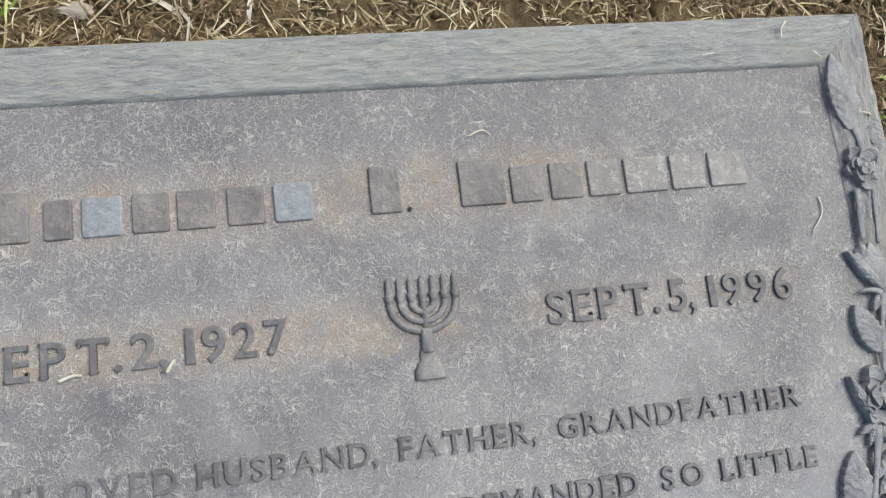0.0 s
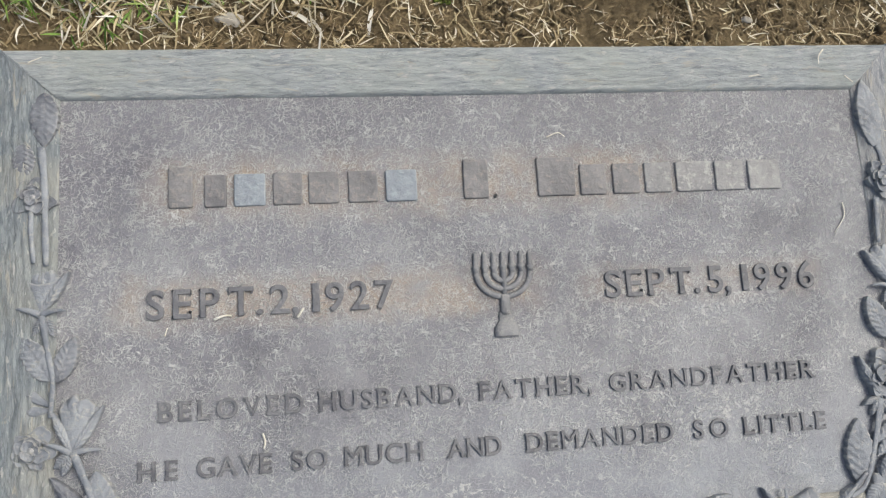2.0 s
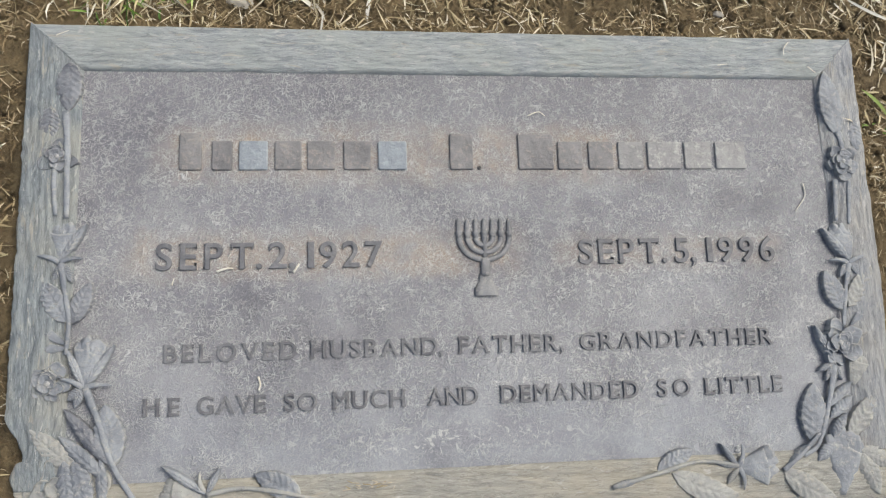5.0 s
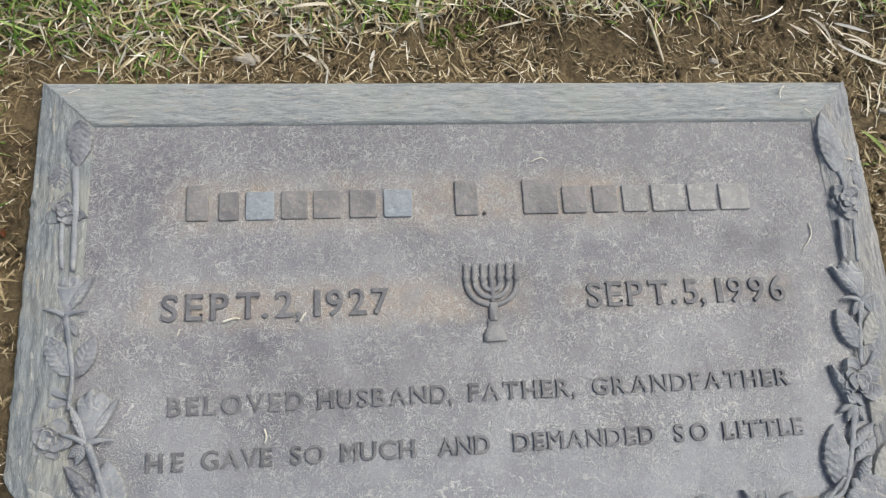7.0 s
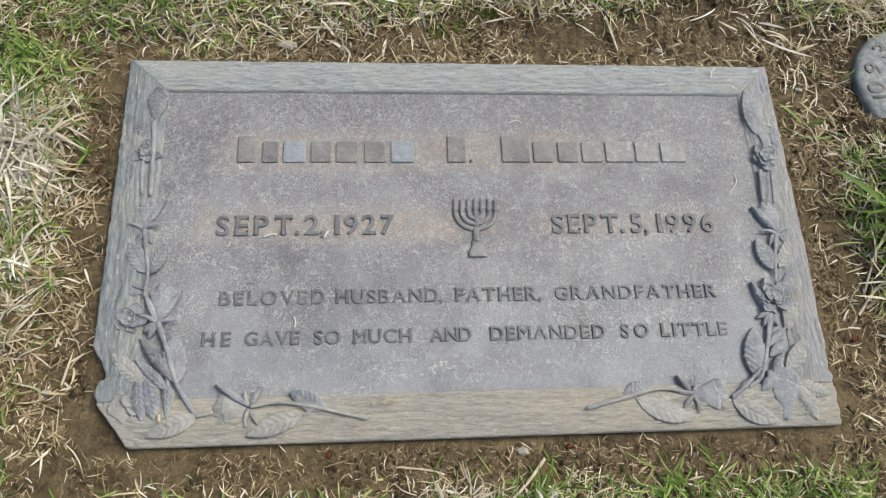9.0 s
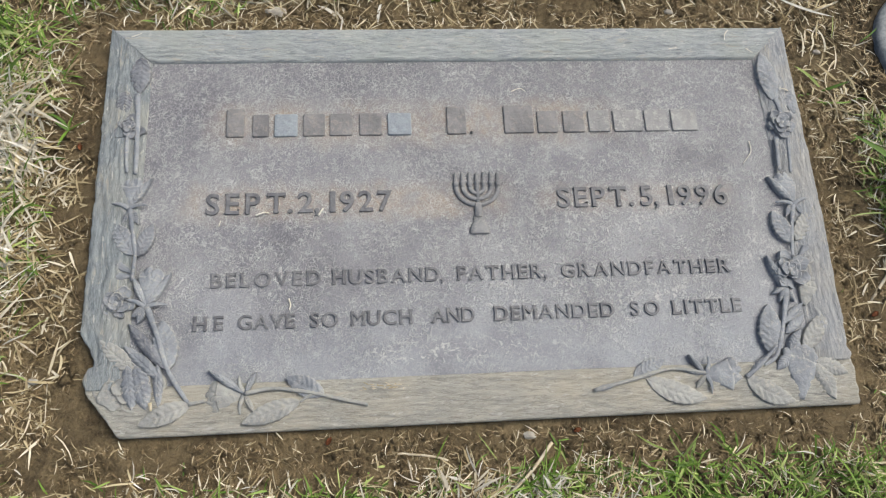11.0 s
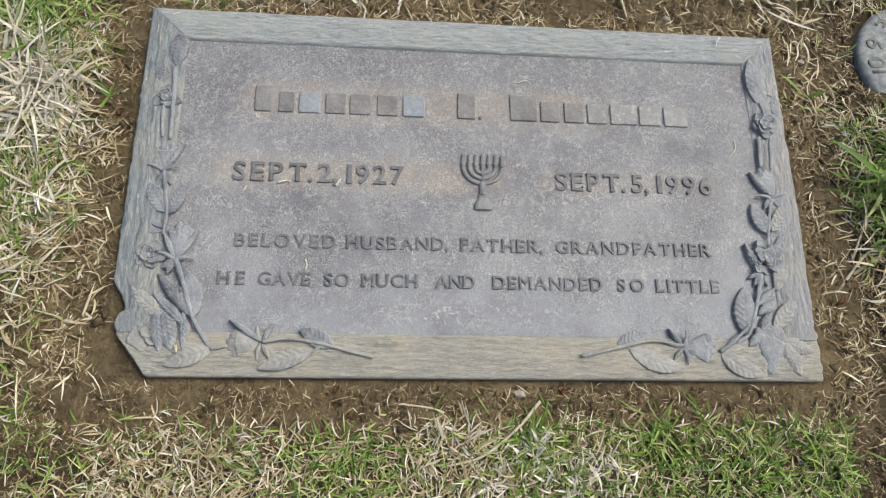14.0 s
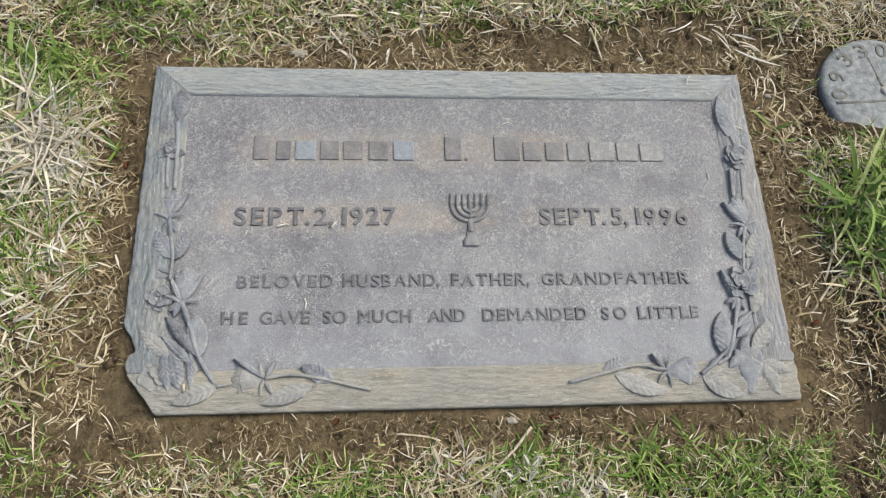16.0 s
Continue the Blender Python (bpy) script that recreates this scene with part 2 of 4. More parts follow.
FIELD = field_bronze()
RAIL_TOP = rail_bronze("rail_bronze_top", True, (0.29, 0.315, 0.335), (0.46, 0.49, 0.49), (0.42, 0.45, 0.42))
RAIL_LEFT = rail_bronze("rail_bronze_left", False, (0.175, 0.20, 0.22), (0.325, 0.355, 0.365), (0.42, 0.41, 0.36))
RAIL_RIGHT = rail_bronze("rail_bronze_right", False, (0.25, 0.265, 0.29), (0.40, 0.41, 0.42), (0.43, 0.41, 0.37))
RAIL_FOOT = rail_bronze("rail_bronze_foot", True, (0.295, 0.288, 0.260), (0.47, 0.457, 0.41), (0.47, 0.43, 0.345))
LETTER = relief_bronze("letter_bronze", (0.105, 0.106, 0.118), (0.195, 0.197, 0.21), (0.36, 0.355, 0.34), 0.4, 0.0)
BAR = relief_bronze("bar_bronze", (0.145, 0.142, 0.15), (0.25, 0.243, 0.245), (0.42, 0.375, 0.32), 0.55, 0.0)
CHALKY = relief_bronze("chalky_bronze", (0.20, 0.199, 0.205), (0.33, 0.328, 0.325), (0.56, 0.55, 0.52), 0.7, 0.0)
BLOOM = relief_bronze("blue_oxide", (0.19, 0.215, 0.245), (0.30, 0.335, 0.375), (0.44, 0.48, 0.52), 0.5, 0.3)
LEAF = relief_bronze("leaf_bronze", (0.165, 0.18, 0.207), (0.31, 0.328, 0.352), (0.46, 0.44, 0.39), 0.55, 0.5)
LEAF_DARK = relief_bronze("dark_leaf_bronze", (0.115, 0.122, 0.145), (0.245, 0.258, 0.282), (0.40, 0.39, 0.37), 0.5, 0.6)
LEAF_DUSTY = relief_bronze("dusty_leaf_bronze", (0.24, 0.245, 0.24), (0.39, 0.39, 0.368), (0.45, 0.415, 0.345), 0.6, 0.35)
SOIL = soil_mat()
GREEN = blade_mat("green_blade", (0.05, 0.11, 0.014), (0.175, 0.295, 0.042), (0.46, 0.53, 0.19))
STRAW = blade_mat("dry_blade", (0.24, 0.17, 0.08), (0.53, 0.445, 0.265), (0.80, 0.75, 0.61), 0.6)
BROAD = blade_mat("broad_green_blade", (0.08, 0.16, 0.025), (0.20, 0.31, 0.065), (0.50, 0.54, 0.25))
TAN = blade_mat("tan_crumb", (0.13, 0.09, 0.045), (0.30, 0.22, 0.12), (0.58, 0.49, 0.33), 0.75)
BLEACHED = blade_mat("bleached_blade", (0.50, 0.44, 0.34), (0.72, 0.675, 0.56), (0.86, 0.84, 0.77), 0.6)
RUSSET = blade_mat("russet_litter", (0.085, 0.055, 0.027), (0.17, 0.118, 0.06), (0.27, 0.20, 0.10), 0.75)
WHITE_STRAW = plain_mat("white_straw", (0.62, 0.58, 0.48), (0.82, 0.80, 0.72), 160)
MENORAH = relief_bronze("candlestick_bronze", (0.155, 0.158, 0.168), (0.27, 0.272, 0.28), (0.44, 0.43, 0.40), 0.55, 0.6)
PALE = plain_mat("pale_straw", (0.46, 0.38, 0.25), (0.66, 0.60, 0.47), 160)
STONE = plain_mat("pale_pebble", (0.30, 0.27, 0.22), (0.48, 0.45, 0.39), 180)
CONCRETE = plain_mat("grey_cement", (0.17, 0.19, 0.20), (0.36, 0.375, 0.38), 130, 0.85)
GROOVE = plain_mat("cement_groove", (0.14, 0.14, 0.13), (0.24, 0.24, 0.225), 200, 0.9)
BRASS = plain_mat("worn_bolt", (0.36, 0.35, 0.32), (0.52, 0.51, 0.48), 400, 0.4)
RUST_LEAF = plain_mat("orange_dead_leaf", (0.16, 0.05, 0.02), (0.28, 0.10, 0.04), 300)
MOSS = plain_mat("moss", (0.05, 0.075, 0.01), (0.13, 0.16, 0.03), 400, 0.9)


# ---- mesh helpers ----
def part(name, bm, material, parent=None, label="", smooth=True):
    for f in bm.faces:
        f.smooth = smooth and f.material_index == 0
        f.material_index = 0
    me = bpy.data.meshes.new(name)
    bm.to_mesh(me)
    bm.free()
    return mesh_part(name, me, material, parent, label, False)


def mesh_part(name, me, material, parent=None, label="", smooth=True):
    if not me.materials:
        me.materials.append(material)
    if smooth:
        me.polygons.foreach_set("use_smooth", [True] * len(me.polygons))
    ob = new(name, me)
    if parent:
        ob.parent = parent
    return tagged(ob, label) if label else ob


def thing(name, at=(0, 0, 0), turn=0.0):
    ob = new(name)
    ob.empty_display_size = 0.02
    ob.matrix_basis = pose(*at, 0, 0, turn)
    return ob


def sheet(bm, nu, nv, at):
    """A grid of nu x nv cells whose corners are at(u, v), u and v from 0 to 1."""
    rows = [[bm.verts.new(at(i / nu, j / nv)) for j in range(nv + 1)] for i in range(nu + 1)]
    for i in range(nu):
        for j in range(nv):
            bm.faces.new((rows[i][j], rows[i + 1][j], rows[i + 1][j + 1], rows[i][j + 1]))
    return rows


def skirt(bm, rows, drop):
    """Closes a sheet's rim downwards to the height drop, with a sharp edge."""
    rim = [r[0] for r in rows] + rows[-1][1:] + [r[-1] for r in rows[-2::-1]] + rows[0][-2:0:-1]
    low = [bm.verts.new((v.co.x, v.co.y, drop)) for v in rim]
    for i in range(len(rim)):
        k = (i + 1) % len(rim)
        bm.faces.new((rim[k], rim[i], low[i], low[k])).material_index = 1


def tube(bm, points, radius, sides=8, squash=1.0):
    """A round bar along points; radius is a number or a function of 0..1; squash flattens it in z."""
    rings = []
    n = len(points)
    for i, p in enumerate(points):
        p = Vector(p)
        d = (Vector(points[min(i + 1, n - 1)]) - Vector(points[max(i - 1, 0)])).normalized()
        side = d.cross(Vector((0, 0, 1)))
        side = side.normalized() if side.length > 1e-4 else Vector((1, 0, 0))
        up = side.cross(d)
        r = radius(i / (n - 1)) if callable(radius) else radius
        rings.append([bm.verts.new(p + r * (math.cos(a) * side + squash * math.sin(a) * up)) for a in (math.tau * k / sides for k in range(sides))])
    for a, b in zip(rings, rings[1:]):
        for k in range(sides):
            bm.faces.new((a[k], a[(k + 1) % sides], b[(k + 1) % sides], b[k]))
    bm.faces.new(rings[0][::-1])
    bm.faces.new(rings[-1])


def bend(points, steps=6):
    """A smooth line through the points."""
    pts = [Vector(p) for p in points]
    pts = [2 * pts[0] - pts[1]] + pts + [2 * pts[-1] - pts[-2]]
    out = []
    for a, b, c, d in zip(pts, pts[1:], pts[2:], pts[3:]):
        for k in range(steps):
            t = k / steps
            out.append(0.5 * (2 * b + (c - a) * t + (2 * a - 5 * b + 4 * c - d) * t * t + (3 * b - a - 3 * c + d) * t ** 3))
    return out + [pts[-2]]


def soft_box(bm, x0, x1, y0, y1, z0, z1, lean=0.0006):
    """A bar with sloping sides and a rounded top edge."""
    rings = []
    for z, inset in ((z0, 0), (z0 + 0.6 * (z1 - z0), lean * 0.5), (z0 + 0.9 * (z1 - z0), lean), (z1, lean * 2)):
        c = 0.0007 + inset
        pts = [(x0 + inset + c, y0 + inset), (x1 - inset - c, y0 + inset), (x1 - inset, y0 + inset + c), (x1 - inset, y1 - inset - c),
               (x1 - inset - c, y1 - inset), (x0 + inset + c, y1 - inset), (x0 + inset, y1 - inset - c), (x0 + inset, y0 + inset + c)]
        rings.append([bm.verts.new((*p, z)) for p in pts])
    for a, b in zip(rings, rings[1:]):
        for k in range(8):
            bm.faces.new((a[k], a[(k + 1) % 8], b[(k + 1) % 8], b[k]))
    bm.faces.new(rings[-1])


# ---- the ground: one sheet, fine round the plaque and wider towards the horizon ----
def lerp(a, b, t):
    return a + (b - a) * t


def turf_height(x, y):
    """How far the turf stands above the bare soil: 0 beside the plaque, up to 15 mm in the grass."""
    d = max(-0.305 - x, x - 0.305, -0.166 - y, y - 0.179, 0.0)
    wob = 0.018 * noise.noise((x * 14, y * 14, 3.1))
    edge = 0.045 if x < -0.305 else 0.055 if x > 0.305 else 0.028 if y < -0.166 else 0.035
    return min(1.0, max(0.0, (d + wob - edge) / 0.05)) * 0.012


def soil_height(x, y):
    z = -0.0068 + turf_height(x, y)
    hub = math.hypot(x - 0.473, y - 0.167)
    if hub < 0.11:
        z = lerp(-0.010 + 0.013 * max(0, min(1, (0.138 - y) / 0.02)) * max(0, min(1, (hub - 0.035) / 0.02)), z, max(0, min(1, (hub - 0.078) / 0.03)))
    near = max(abs(x) - 0.31, abs(y) - 0.18)
    z += 0.0030 * noise.noise((x * 22, y * 22, 0)) + 0.0024 * noise.noise((x * 60, y * 60, 5)) + 0.0016 * noise.noise((x * 140, y * 140, 9)) - 0.0012 * abs(noise.noise((x * 260, y * 260, 19)))
    if x > 0.33 and y < -0.03:
        z -= 0.008 * min(1, (x - 0.33) / 0.05) * min(1, (-0.03 - y) / 0.06)
    if near < 0.012:
        z = lerp(z, -0.0035, min(1, (0.012 - near) / 0.012) * 0.7)
    if near < -0.045:
        z = -0.03
    return z + min(0.4, 0.02 * max(0, near - 1)) * noise.noise((x * 0.2, y * 0.2, 2))


def steps(a, b, fine, outer):
    inner = list(np.arange(a, b + fine / 2, fine))
    left, right, s = [], [], fine
    while not left or left[-1] > -outer:
        s *= 1.35
        left.append((left[-1] if left else a) - s)
        right.append((right[-1] if right else b) + s)
    return left[::-1] + inner + right


gx, gy = steps(-0.58, 0.58, 0.0030, 300), steps(-0.36, 0.40, 0.0030, 300)
verts = [(x, y, soil_height(x, y)) for x in gx for y in gy]
ny = len(gy)
faces = [(i * ny + j, (i + 1) * ny + j, (i + 1) * ny + j + 1, i * ny + j + 1) for i in range(len(gx) - 1) for j in range(ny - 1)]
me = bpy.data.meshes.new("ground")
me.from_pydata(verts, [], faces)
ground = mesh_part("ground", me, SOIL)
tagged(ground, "bare brown soil with small clods around a flush grave plaque", "ground", kind="structure")

# ---- the plaque ----
plaque = thing("memorial_plaque", (0, 0, -0.03))
tagged(plaque, "weathered grey bronze grave plaque with raised lettering set in soil", "grave plaque")
BASE = Matrix.Translation((0, 0, 0.03))


def on_plaque(ob):
    """Keeps a part that was modelled in world places where it is."""
    ob.parent = plaque
    ob.matrix_parent_inverse = BASE
    return ob


def wavy(x, y, s, seed):
    return noise.noise((x * s, y * s, seed))


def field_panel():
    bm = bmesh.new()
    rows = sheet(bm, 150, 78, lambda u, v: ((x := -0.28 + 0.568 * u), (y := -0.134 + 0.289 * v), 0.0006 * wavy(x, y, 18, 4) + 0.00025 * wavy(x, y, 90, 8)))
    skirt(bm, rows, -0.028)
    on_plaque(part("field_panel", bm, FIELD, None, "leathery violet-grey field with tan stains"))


RISE = 0.0045


def grain(along, across, seed):
    """Wood-like ridges that run along a rail."""
    w = 0.003 * noise.noise((along * 14, across * 30, seed + 7))
    a = 1 - abs(noise.noise((along * 40, (across + w) * 210, seed))) * 2
    return 0.0007 * a + 0.0006 * noise.noise((along * 105, (across + w) * 400, seed + 3)) + 0.0008 * noise.noise((along * 20, across * 90, seed + 5)) - 0.0004


def rail(name, material, nu, nv, at, label, seed, along_x, lip=0.0023):
    """A rail whose cross-section climbs from the field, is grained on top and rounds off outside; v runs from the field outwards."""
    def point(u, v):
        x, y = at(u, v)
        climb = min(1, v / 0.06)
        z = lip * climb ** 0.8 + (RISE - 0.0005 - lip) * min(1, v / 0.5) ** 0.8 - 0.0018 * max(0, (v - 0.45) / 0.55) ** 1.5
        if v > 0.96:
            z -= 0.0014 * ((v - 0.96) / 0.04) ** 2
        a, c = (x, y) if along_x else (y, x)
        if 0.05 < v < 0.985:
            z += 1.2 * grain(a, c, seed) * min(1, 0.5 * min(u, 1 - u) * nu / 8)
        return x, y, z
    bm = bmesh.new()
    rows = sheet(bm, nu, nv, point)
    skirt(bm, rows, -0.030)
    bmesh.ops.recalc_face_normals(bm, faces=bm.faces)
    on_plaque(part(name, bm, material, None, label))


def outer_left(y):
    """The left rim bulges where the corner rose reaches over it and then runs in to the foot."""
    nick = 0.0012 * noise.noise((y * 60, 2.0, 0)) + 0.0008 * noise.noise((y * 200, 5.0, 0))
    if y > -0.085:
        return -0.306 + nick
    if y > -0.112:
        return -0.306 + 0.012 * math.sin((y + 0.085) / -0.027 * math.pi / 2) ** 1.2 + nick
    if y > -0.137:
        return -0.301 + 0.008 * abs((y + 0.122) / 0.015) ** 1.6 + nick
    return -0.292 + 0.022 * ((-0.137 - y) / 0.029) + nick


def outer_right(y):
    return 0.306 - 0.004 * max(0, -y) / 0.166 + 0.001 * noise.noise((y * 50, 8.0, 0)) - (0.003 * noise.noise((y * 140, 1, 3)) if y < -0.09 else 0)


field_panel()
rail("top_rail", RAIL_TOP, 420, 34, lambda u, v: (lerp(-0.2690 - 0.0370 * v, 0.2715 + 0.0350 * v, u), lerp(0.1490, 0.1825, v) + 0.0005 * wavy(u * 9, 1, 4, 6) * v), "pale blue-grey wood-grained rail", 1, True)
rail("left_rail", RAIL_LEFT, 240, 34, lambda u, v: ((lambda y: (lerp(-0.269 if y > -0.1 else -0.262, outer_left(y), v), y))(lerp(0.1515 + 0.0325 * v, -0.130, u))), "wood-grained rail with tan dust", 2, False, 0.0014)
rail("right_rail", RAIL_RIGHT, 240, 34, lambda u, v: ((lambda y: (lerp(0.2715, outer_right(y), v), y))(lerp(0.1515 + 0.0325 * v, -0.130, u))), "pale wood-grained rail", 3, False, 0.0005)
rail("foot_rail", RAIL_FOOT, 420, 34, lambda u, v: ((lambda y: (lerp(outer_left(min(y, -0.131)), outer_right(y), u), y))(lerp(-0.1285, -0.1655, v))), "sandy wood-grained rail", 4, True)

# ---- raised lettering ----
SERIFS = {"B": "ll", "D": "ll", "E": "ll", "F": "ll", "G": "", "H": "llrr", "L": "ll", "M": "llrr", "N": "ltrt", "P": "ll", "R": "llrb",
          "A": "lbrb", "T": "mb", "I": "mm", "U": "ltrt", "V": "ltrt", "1": "mb"}
GLYPHS = {}


def glyph(ch):
    """One letter as a mesh, its box scaled to 0..1 in height, the width kept in proportion."""
    if ch in GLYPHS:
        return GLYPHS[ch]
    cu = bpy.data.curves.new("glyph", "FONT")
    cu.body, cu.size, cu.extrude, cu.bevel_depth, cu.bevel_resolution, cu.offset = ch, 1.0, 0.06, 0.016, 1, 0.0
    if ch in "MNWVAKZ":
        cu.bevel_depth, cu.offset = 0.0, 0.0
    cu.resolution_u = 6
    ob = bpy.data.objects.new("glyph", cu)
    scene.collection.objects.link(ob)
    bpy.context.view_layer.update()
    me = bpy.data.meshes.new_from_object(ob.evaluated_get(bpy.context.evaluated_depsgraph_get()))
    bpy.data.objects.remove(ob)
    co = np.empty(len(me.vertices) * 3)
    me.vertices.foreach_get("co", co)
    GLYPHS[ch] = me, co.reshape(-1, 3)
    return GLYPHS[ch]


def letter_mesh(ch, x0, x1, base, height, rise):
    """The letter between x0 and x1 on the line base."""
    me, co = glyph(ch)
    me = me.copy()
    lo, hi = co.min(0), co.max(0)
    cap = glyph("H")[1][:, 1].max()
    p = co.copy()
    p[:, 0] = x0 + (co[:, 0] - lo[0]) / (hi[0] - lo[0]) * (x1 - x0)
    p[:, 1] = base + co[:, 1] / cap * height
    p[:, 2] = -0.0006 + (co[:, 2] - lo[2]) / (hi[2] - lo[2]) * (rise + 0.0006)
    me.vertices.foreach_set("co", p.ravel())
    spec = SERIFS.get(ch, "")
    if spec:
        bm = bmesh.new()
        bm.from_mesh(me)
        w = x1 - x0
        s, th = 0.11 * height, 0.10 * height
        stem = 0.075 * height
        marks = set()
        if spec == "mb":
            marks = {((x0 + x1) / 2, 0)}
        elif spec == "mm":
            marks = {((x0 + x1) / 2, 0), ((x0 + x1) / 2, 1)}
        else:
            for i in range(0, len(spec), 2):
                pair = spec[i:i + 2]
                sx = x0 + stem if pair[0] == "l" else x1 - stem
                marks |= {(sx, 0), (sx, 1)} if pair in ("ll", "rr") else {(sx, 1)} if pair[1] == "t" else {(sx, 0)}
            if ch == "N":
                marks.add((x0 + stem, 0))
        for sx, v in marks:
            y0 = base if v == 0 else base + height - th
            soft_box(bm, sx - stem - s * 0.6, sx + stem + s * 0.6, y0, y0 + th, -0.0005, rise * 0.97, 0.0002)
        if ch == "T":
            for sx in (x0 + 0.02 * height, x1 - 0.02 * height - th * 0.8):
                soft_box(bm, sx, sx + th * 0.8, base + height * 0.74, base + height * 0.98, -0.0005, rise * 0.97, 0.0002)
        if ch in "ELFT" and ch != "T":
            if ch in "EL":
                soft_box(bm, x1 - th * 0.9, x1, base, base + height * 0.27, -0.0005, rise * 0.97, 0.0002)
            if ch in "EF":
                soft_box(bm, x1 - th * 0.9, x1, base + height * 0.76, base + height, -0.0005, rise * 0.97, 0.0002)
        bm.to_mesh(me)
        bm.free()
    return me


def word(text, x0, x1, base, height, rise=0.0017):
    """Letters spread over a word's length by their own widths."""
    widths = []
    cap = glyph("H")[1][:, 1].max()
    for ch in text:
        co = glyph(ch)[1]
        widths.append((co[:, 0].max() - co[:, 0].min()) / cap * height * (1.35 if ch in "I1" else 1.0))
    share = [0.35 if ch in ".," else 1.0 for ch in text[1:]]
    gap = (x1 - x0 - sum(widths)) / max(1, sum(share))
    squeeze = 1.0
    if gap < 0.16 * height and len(text) > 1:
        gap = 0.16 * height
        squeeze = (x1 - x0 - gap * sum(share)) / sum(widths)
    x = x0
    for ch, w, after in zip(text, widths, share + [0.0]):
        w *= squeeze
        inset = 0.25 * w / 1.35 if ch == "I" else 0
        on_plaque(mesh_part("letter", letter_mesh(ch, x + inset, x + w - inset, base, height, rise), LETTER, None, "", False))
        x += w + gap * after


def inscription():
    for text, a, b in (("SEPT.", -0.2170, -0.1470), ("2,", -0.1425, -0.1250), ("1927", -0.1165, -0.0650)):
        word(text, a, b, 0.0085, 0.0178)
    for text, a, b in (("SEPT.", 0.0750, 0.1410), ("5,", 0.1470, 0.1660), ("1996", 0.1715, 0.2240)):
        word(text, a, b, 0.0078, 0.0176)
    for text, a, b in (("BELOVED", -0.2100, -0.1240), ("HUSBAND,", -0.1145, -0.0250), ("FATHER,", -0.0140, 0.0600), ("GRANDFATHER", 0.0720, 0.2155)):
        word(text, a, b, -0.0532, 0.0117, 0.0014)
    for text, a, b in (("HE", -0.2218, -0.1990), ("GAVE", -0.1880, -0.1440), ("SO", -0.1320, -0.1105), ("MUCH", -0.1000, -0.0520), ("AND", -0.0360, -0.0020),
                       ("DEMANDED", 0.0140, 0.1120), ("SO", 0.1260, 0.1500), ("LITTLE", 0.1610, 0.2190)):
        word(text, a, b, -0.0873, 0.0115, 0.0014)


def name_bars():
    """The large line is withheld: plain raised bars of its size."""
    spans = ((-204.0, -188.5, 27), (-182, -167.9, 21.5), (-163.7, -143.7, 21.5), (-139.4, -120.4, 21.5), (-117, -97.1, 21.5), (-91.6, -72, 21.5), (-67.3, -46.4, 21.5),
             (-15.9, 1.4, 27), (34.2, 60.8, 27), (63.7, 82.4, 21.5), (86.7, 106.1, 21.5), (109.4, 129, 21.5), (132, 158.3, 21.5), (160.5, 182, 21.5), (184.9, 208.7, 21.5))
    for k, (a, b, h) in enumerate(spans):
        bm = bmesh.new()
        soft_box(bm, a / 1000, b / 1000, 0.0772, 0.0772 + h / 1000, -0.0008, 0.0017, 0.0005)
        on_plaque(part("raised_bar", bm, BLOOM if k in (2, 6) else CHALKY if k > 10 else BAR, None, "pale blue oxidised bar" if k in (2, 6) else "chalky worn bar" if k > 10 else "", False))
    bm = bmesh.new()
    soft_box(bm, 0.0040, 0.0072, 0.0772, 0.0806, -0.0008, 0.0016, 0.0004)
    on_plaque(part("raised_bar", bm, BAR, None, "", False))


inscription()
name_bars()


def menorah():
    """A seven-branched candlestick in relief."""
    cx, top = 0.0068, 0.0412
    bm = bmesh.new()
    girth = (0.0080, 0.0086, 0.0083, 0.0068, 0.0062, 0.0050, 0.0047, 0.0052, 0.0042)
    tube(bm, [(cx, y, 0.0006) for y in (-0.0140, -0.0132, -0.0078, -0.0068, -0.0050, -0.0044, -0.0020, -0.0012, 0.0020)], lambda t: girth[int(t * 8 + 0.01)], 12, 0.28)
    root = part("base", bm, MENORAH)
    root.name = "candlestick"
    on_plaque(root)
    bm = bmesh.new()
    tube(bm, [(cx, y, 0.0008) for y in (0.000, 0.003, 0.004, 0.007, 0.008, 0.0115, 0.013)], lambda t: 0.0032 + 0.0007 * (int(t * 6 + 0.01) % 2), 10, 0.6)
    parts = [part("stem", bm, MENORAH)]
    for k, r in enumerate((0.018, 0.012, 0.006)):
        bm = bmesh.new()
        pts = [(cx + r * math.cos(a), 0.0275 + r * 0.88 * math.sin(a), 0.0008) for a in np.linspace(math.pi, math.tau, 22)]
        tube(bm, [(cx - r, 0.031, 0.0008)] + pts + [(cx + r, 0.031, 0.0008)], 0.0020, 8, 0.7)
        parts.append(part("branch", bm, MENORAH))
    for k in range(-3, 4):
        bm = bmesh.new()
        x = cx + 0.006 * k
        low = 0.013 if k == 0 else 0.0275
        tube(bm, [(x, y, 0.0010) for y in (low, 0.0295, 0.0305, 0.032, 0.0325, top - 0.002, top)],
             lambda t: (0.0019, 0.0019, 0.0026, 0.0026, 0.0017, 0.0016, 0.0008)[int(t * 6 + 0.01)], 8, 0.7)
        parts.append(part("candle", bm, MENORAH))
    for ob in parts:
        on_plaque(ob)


menorah()


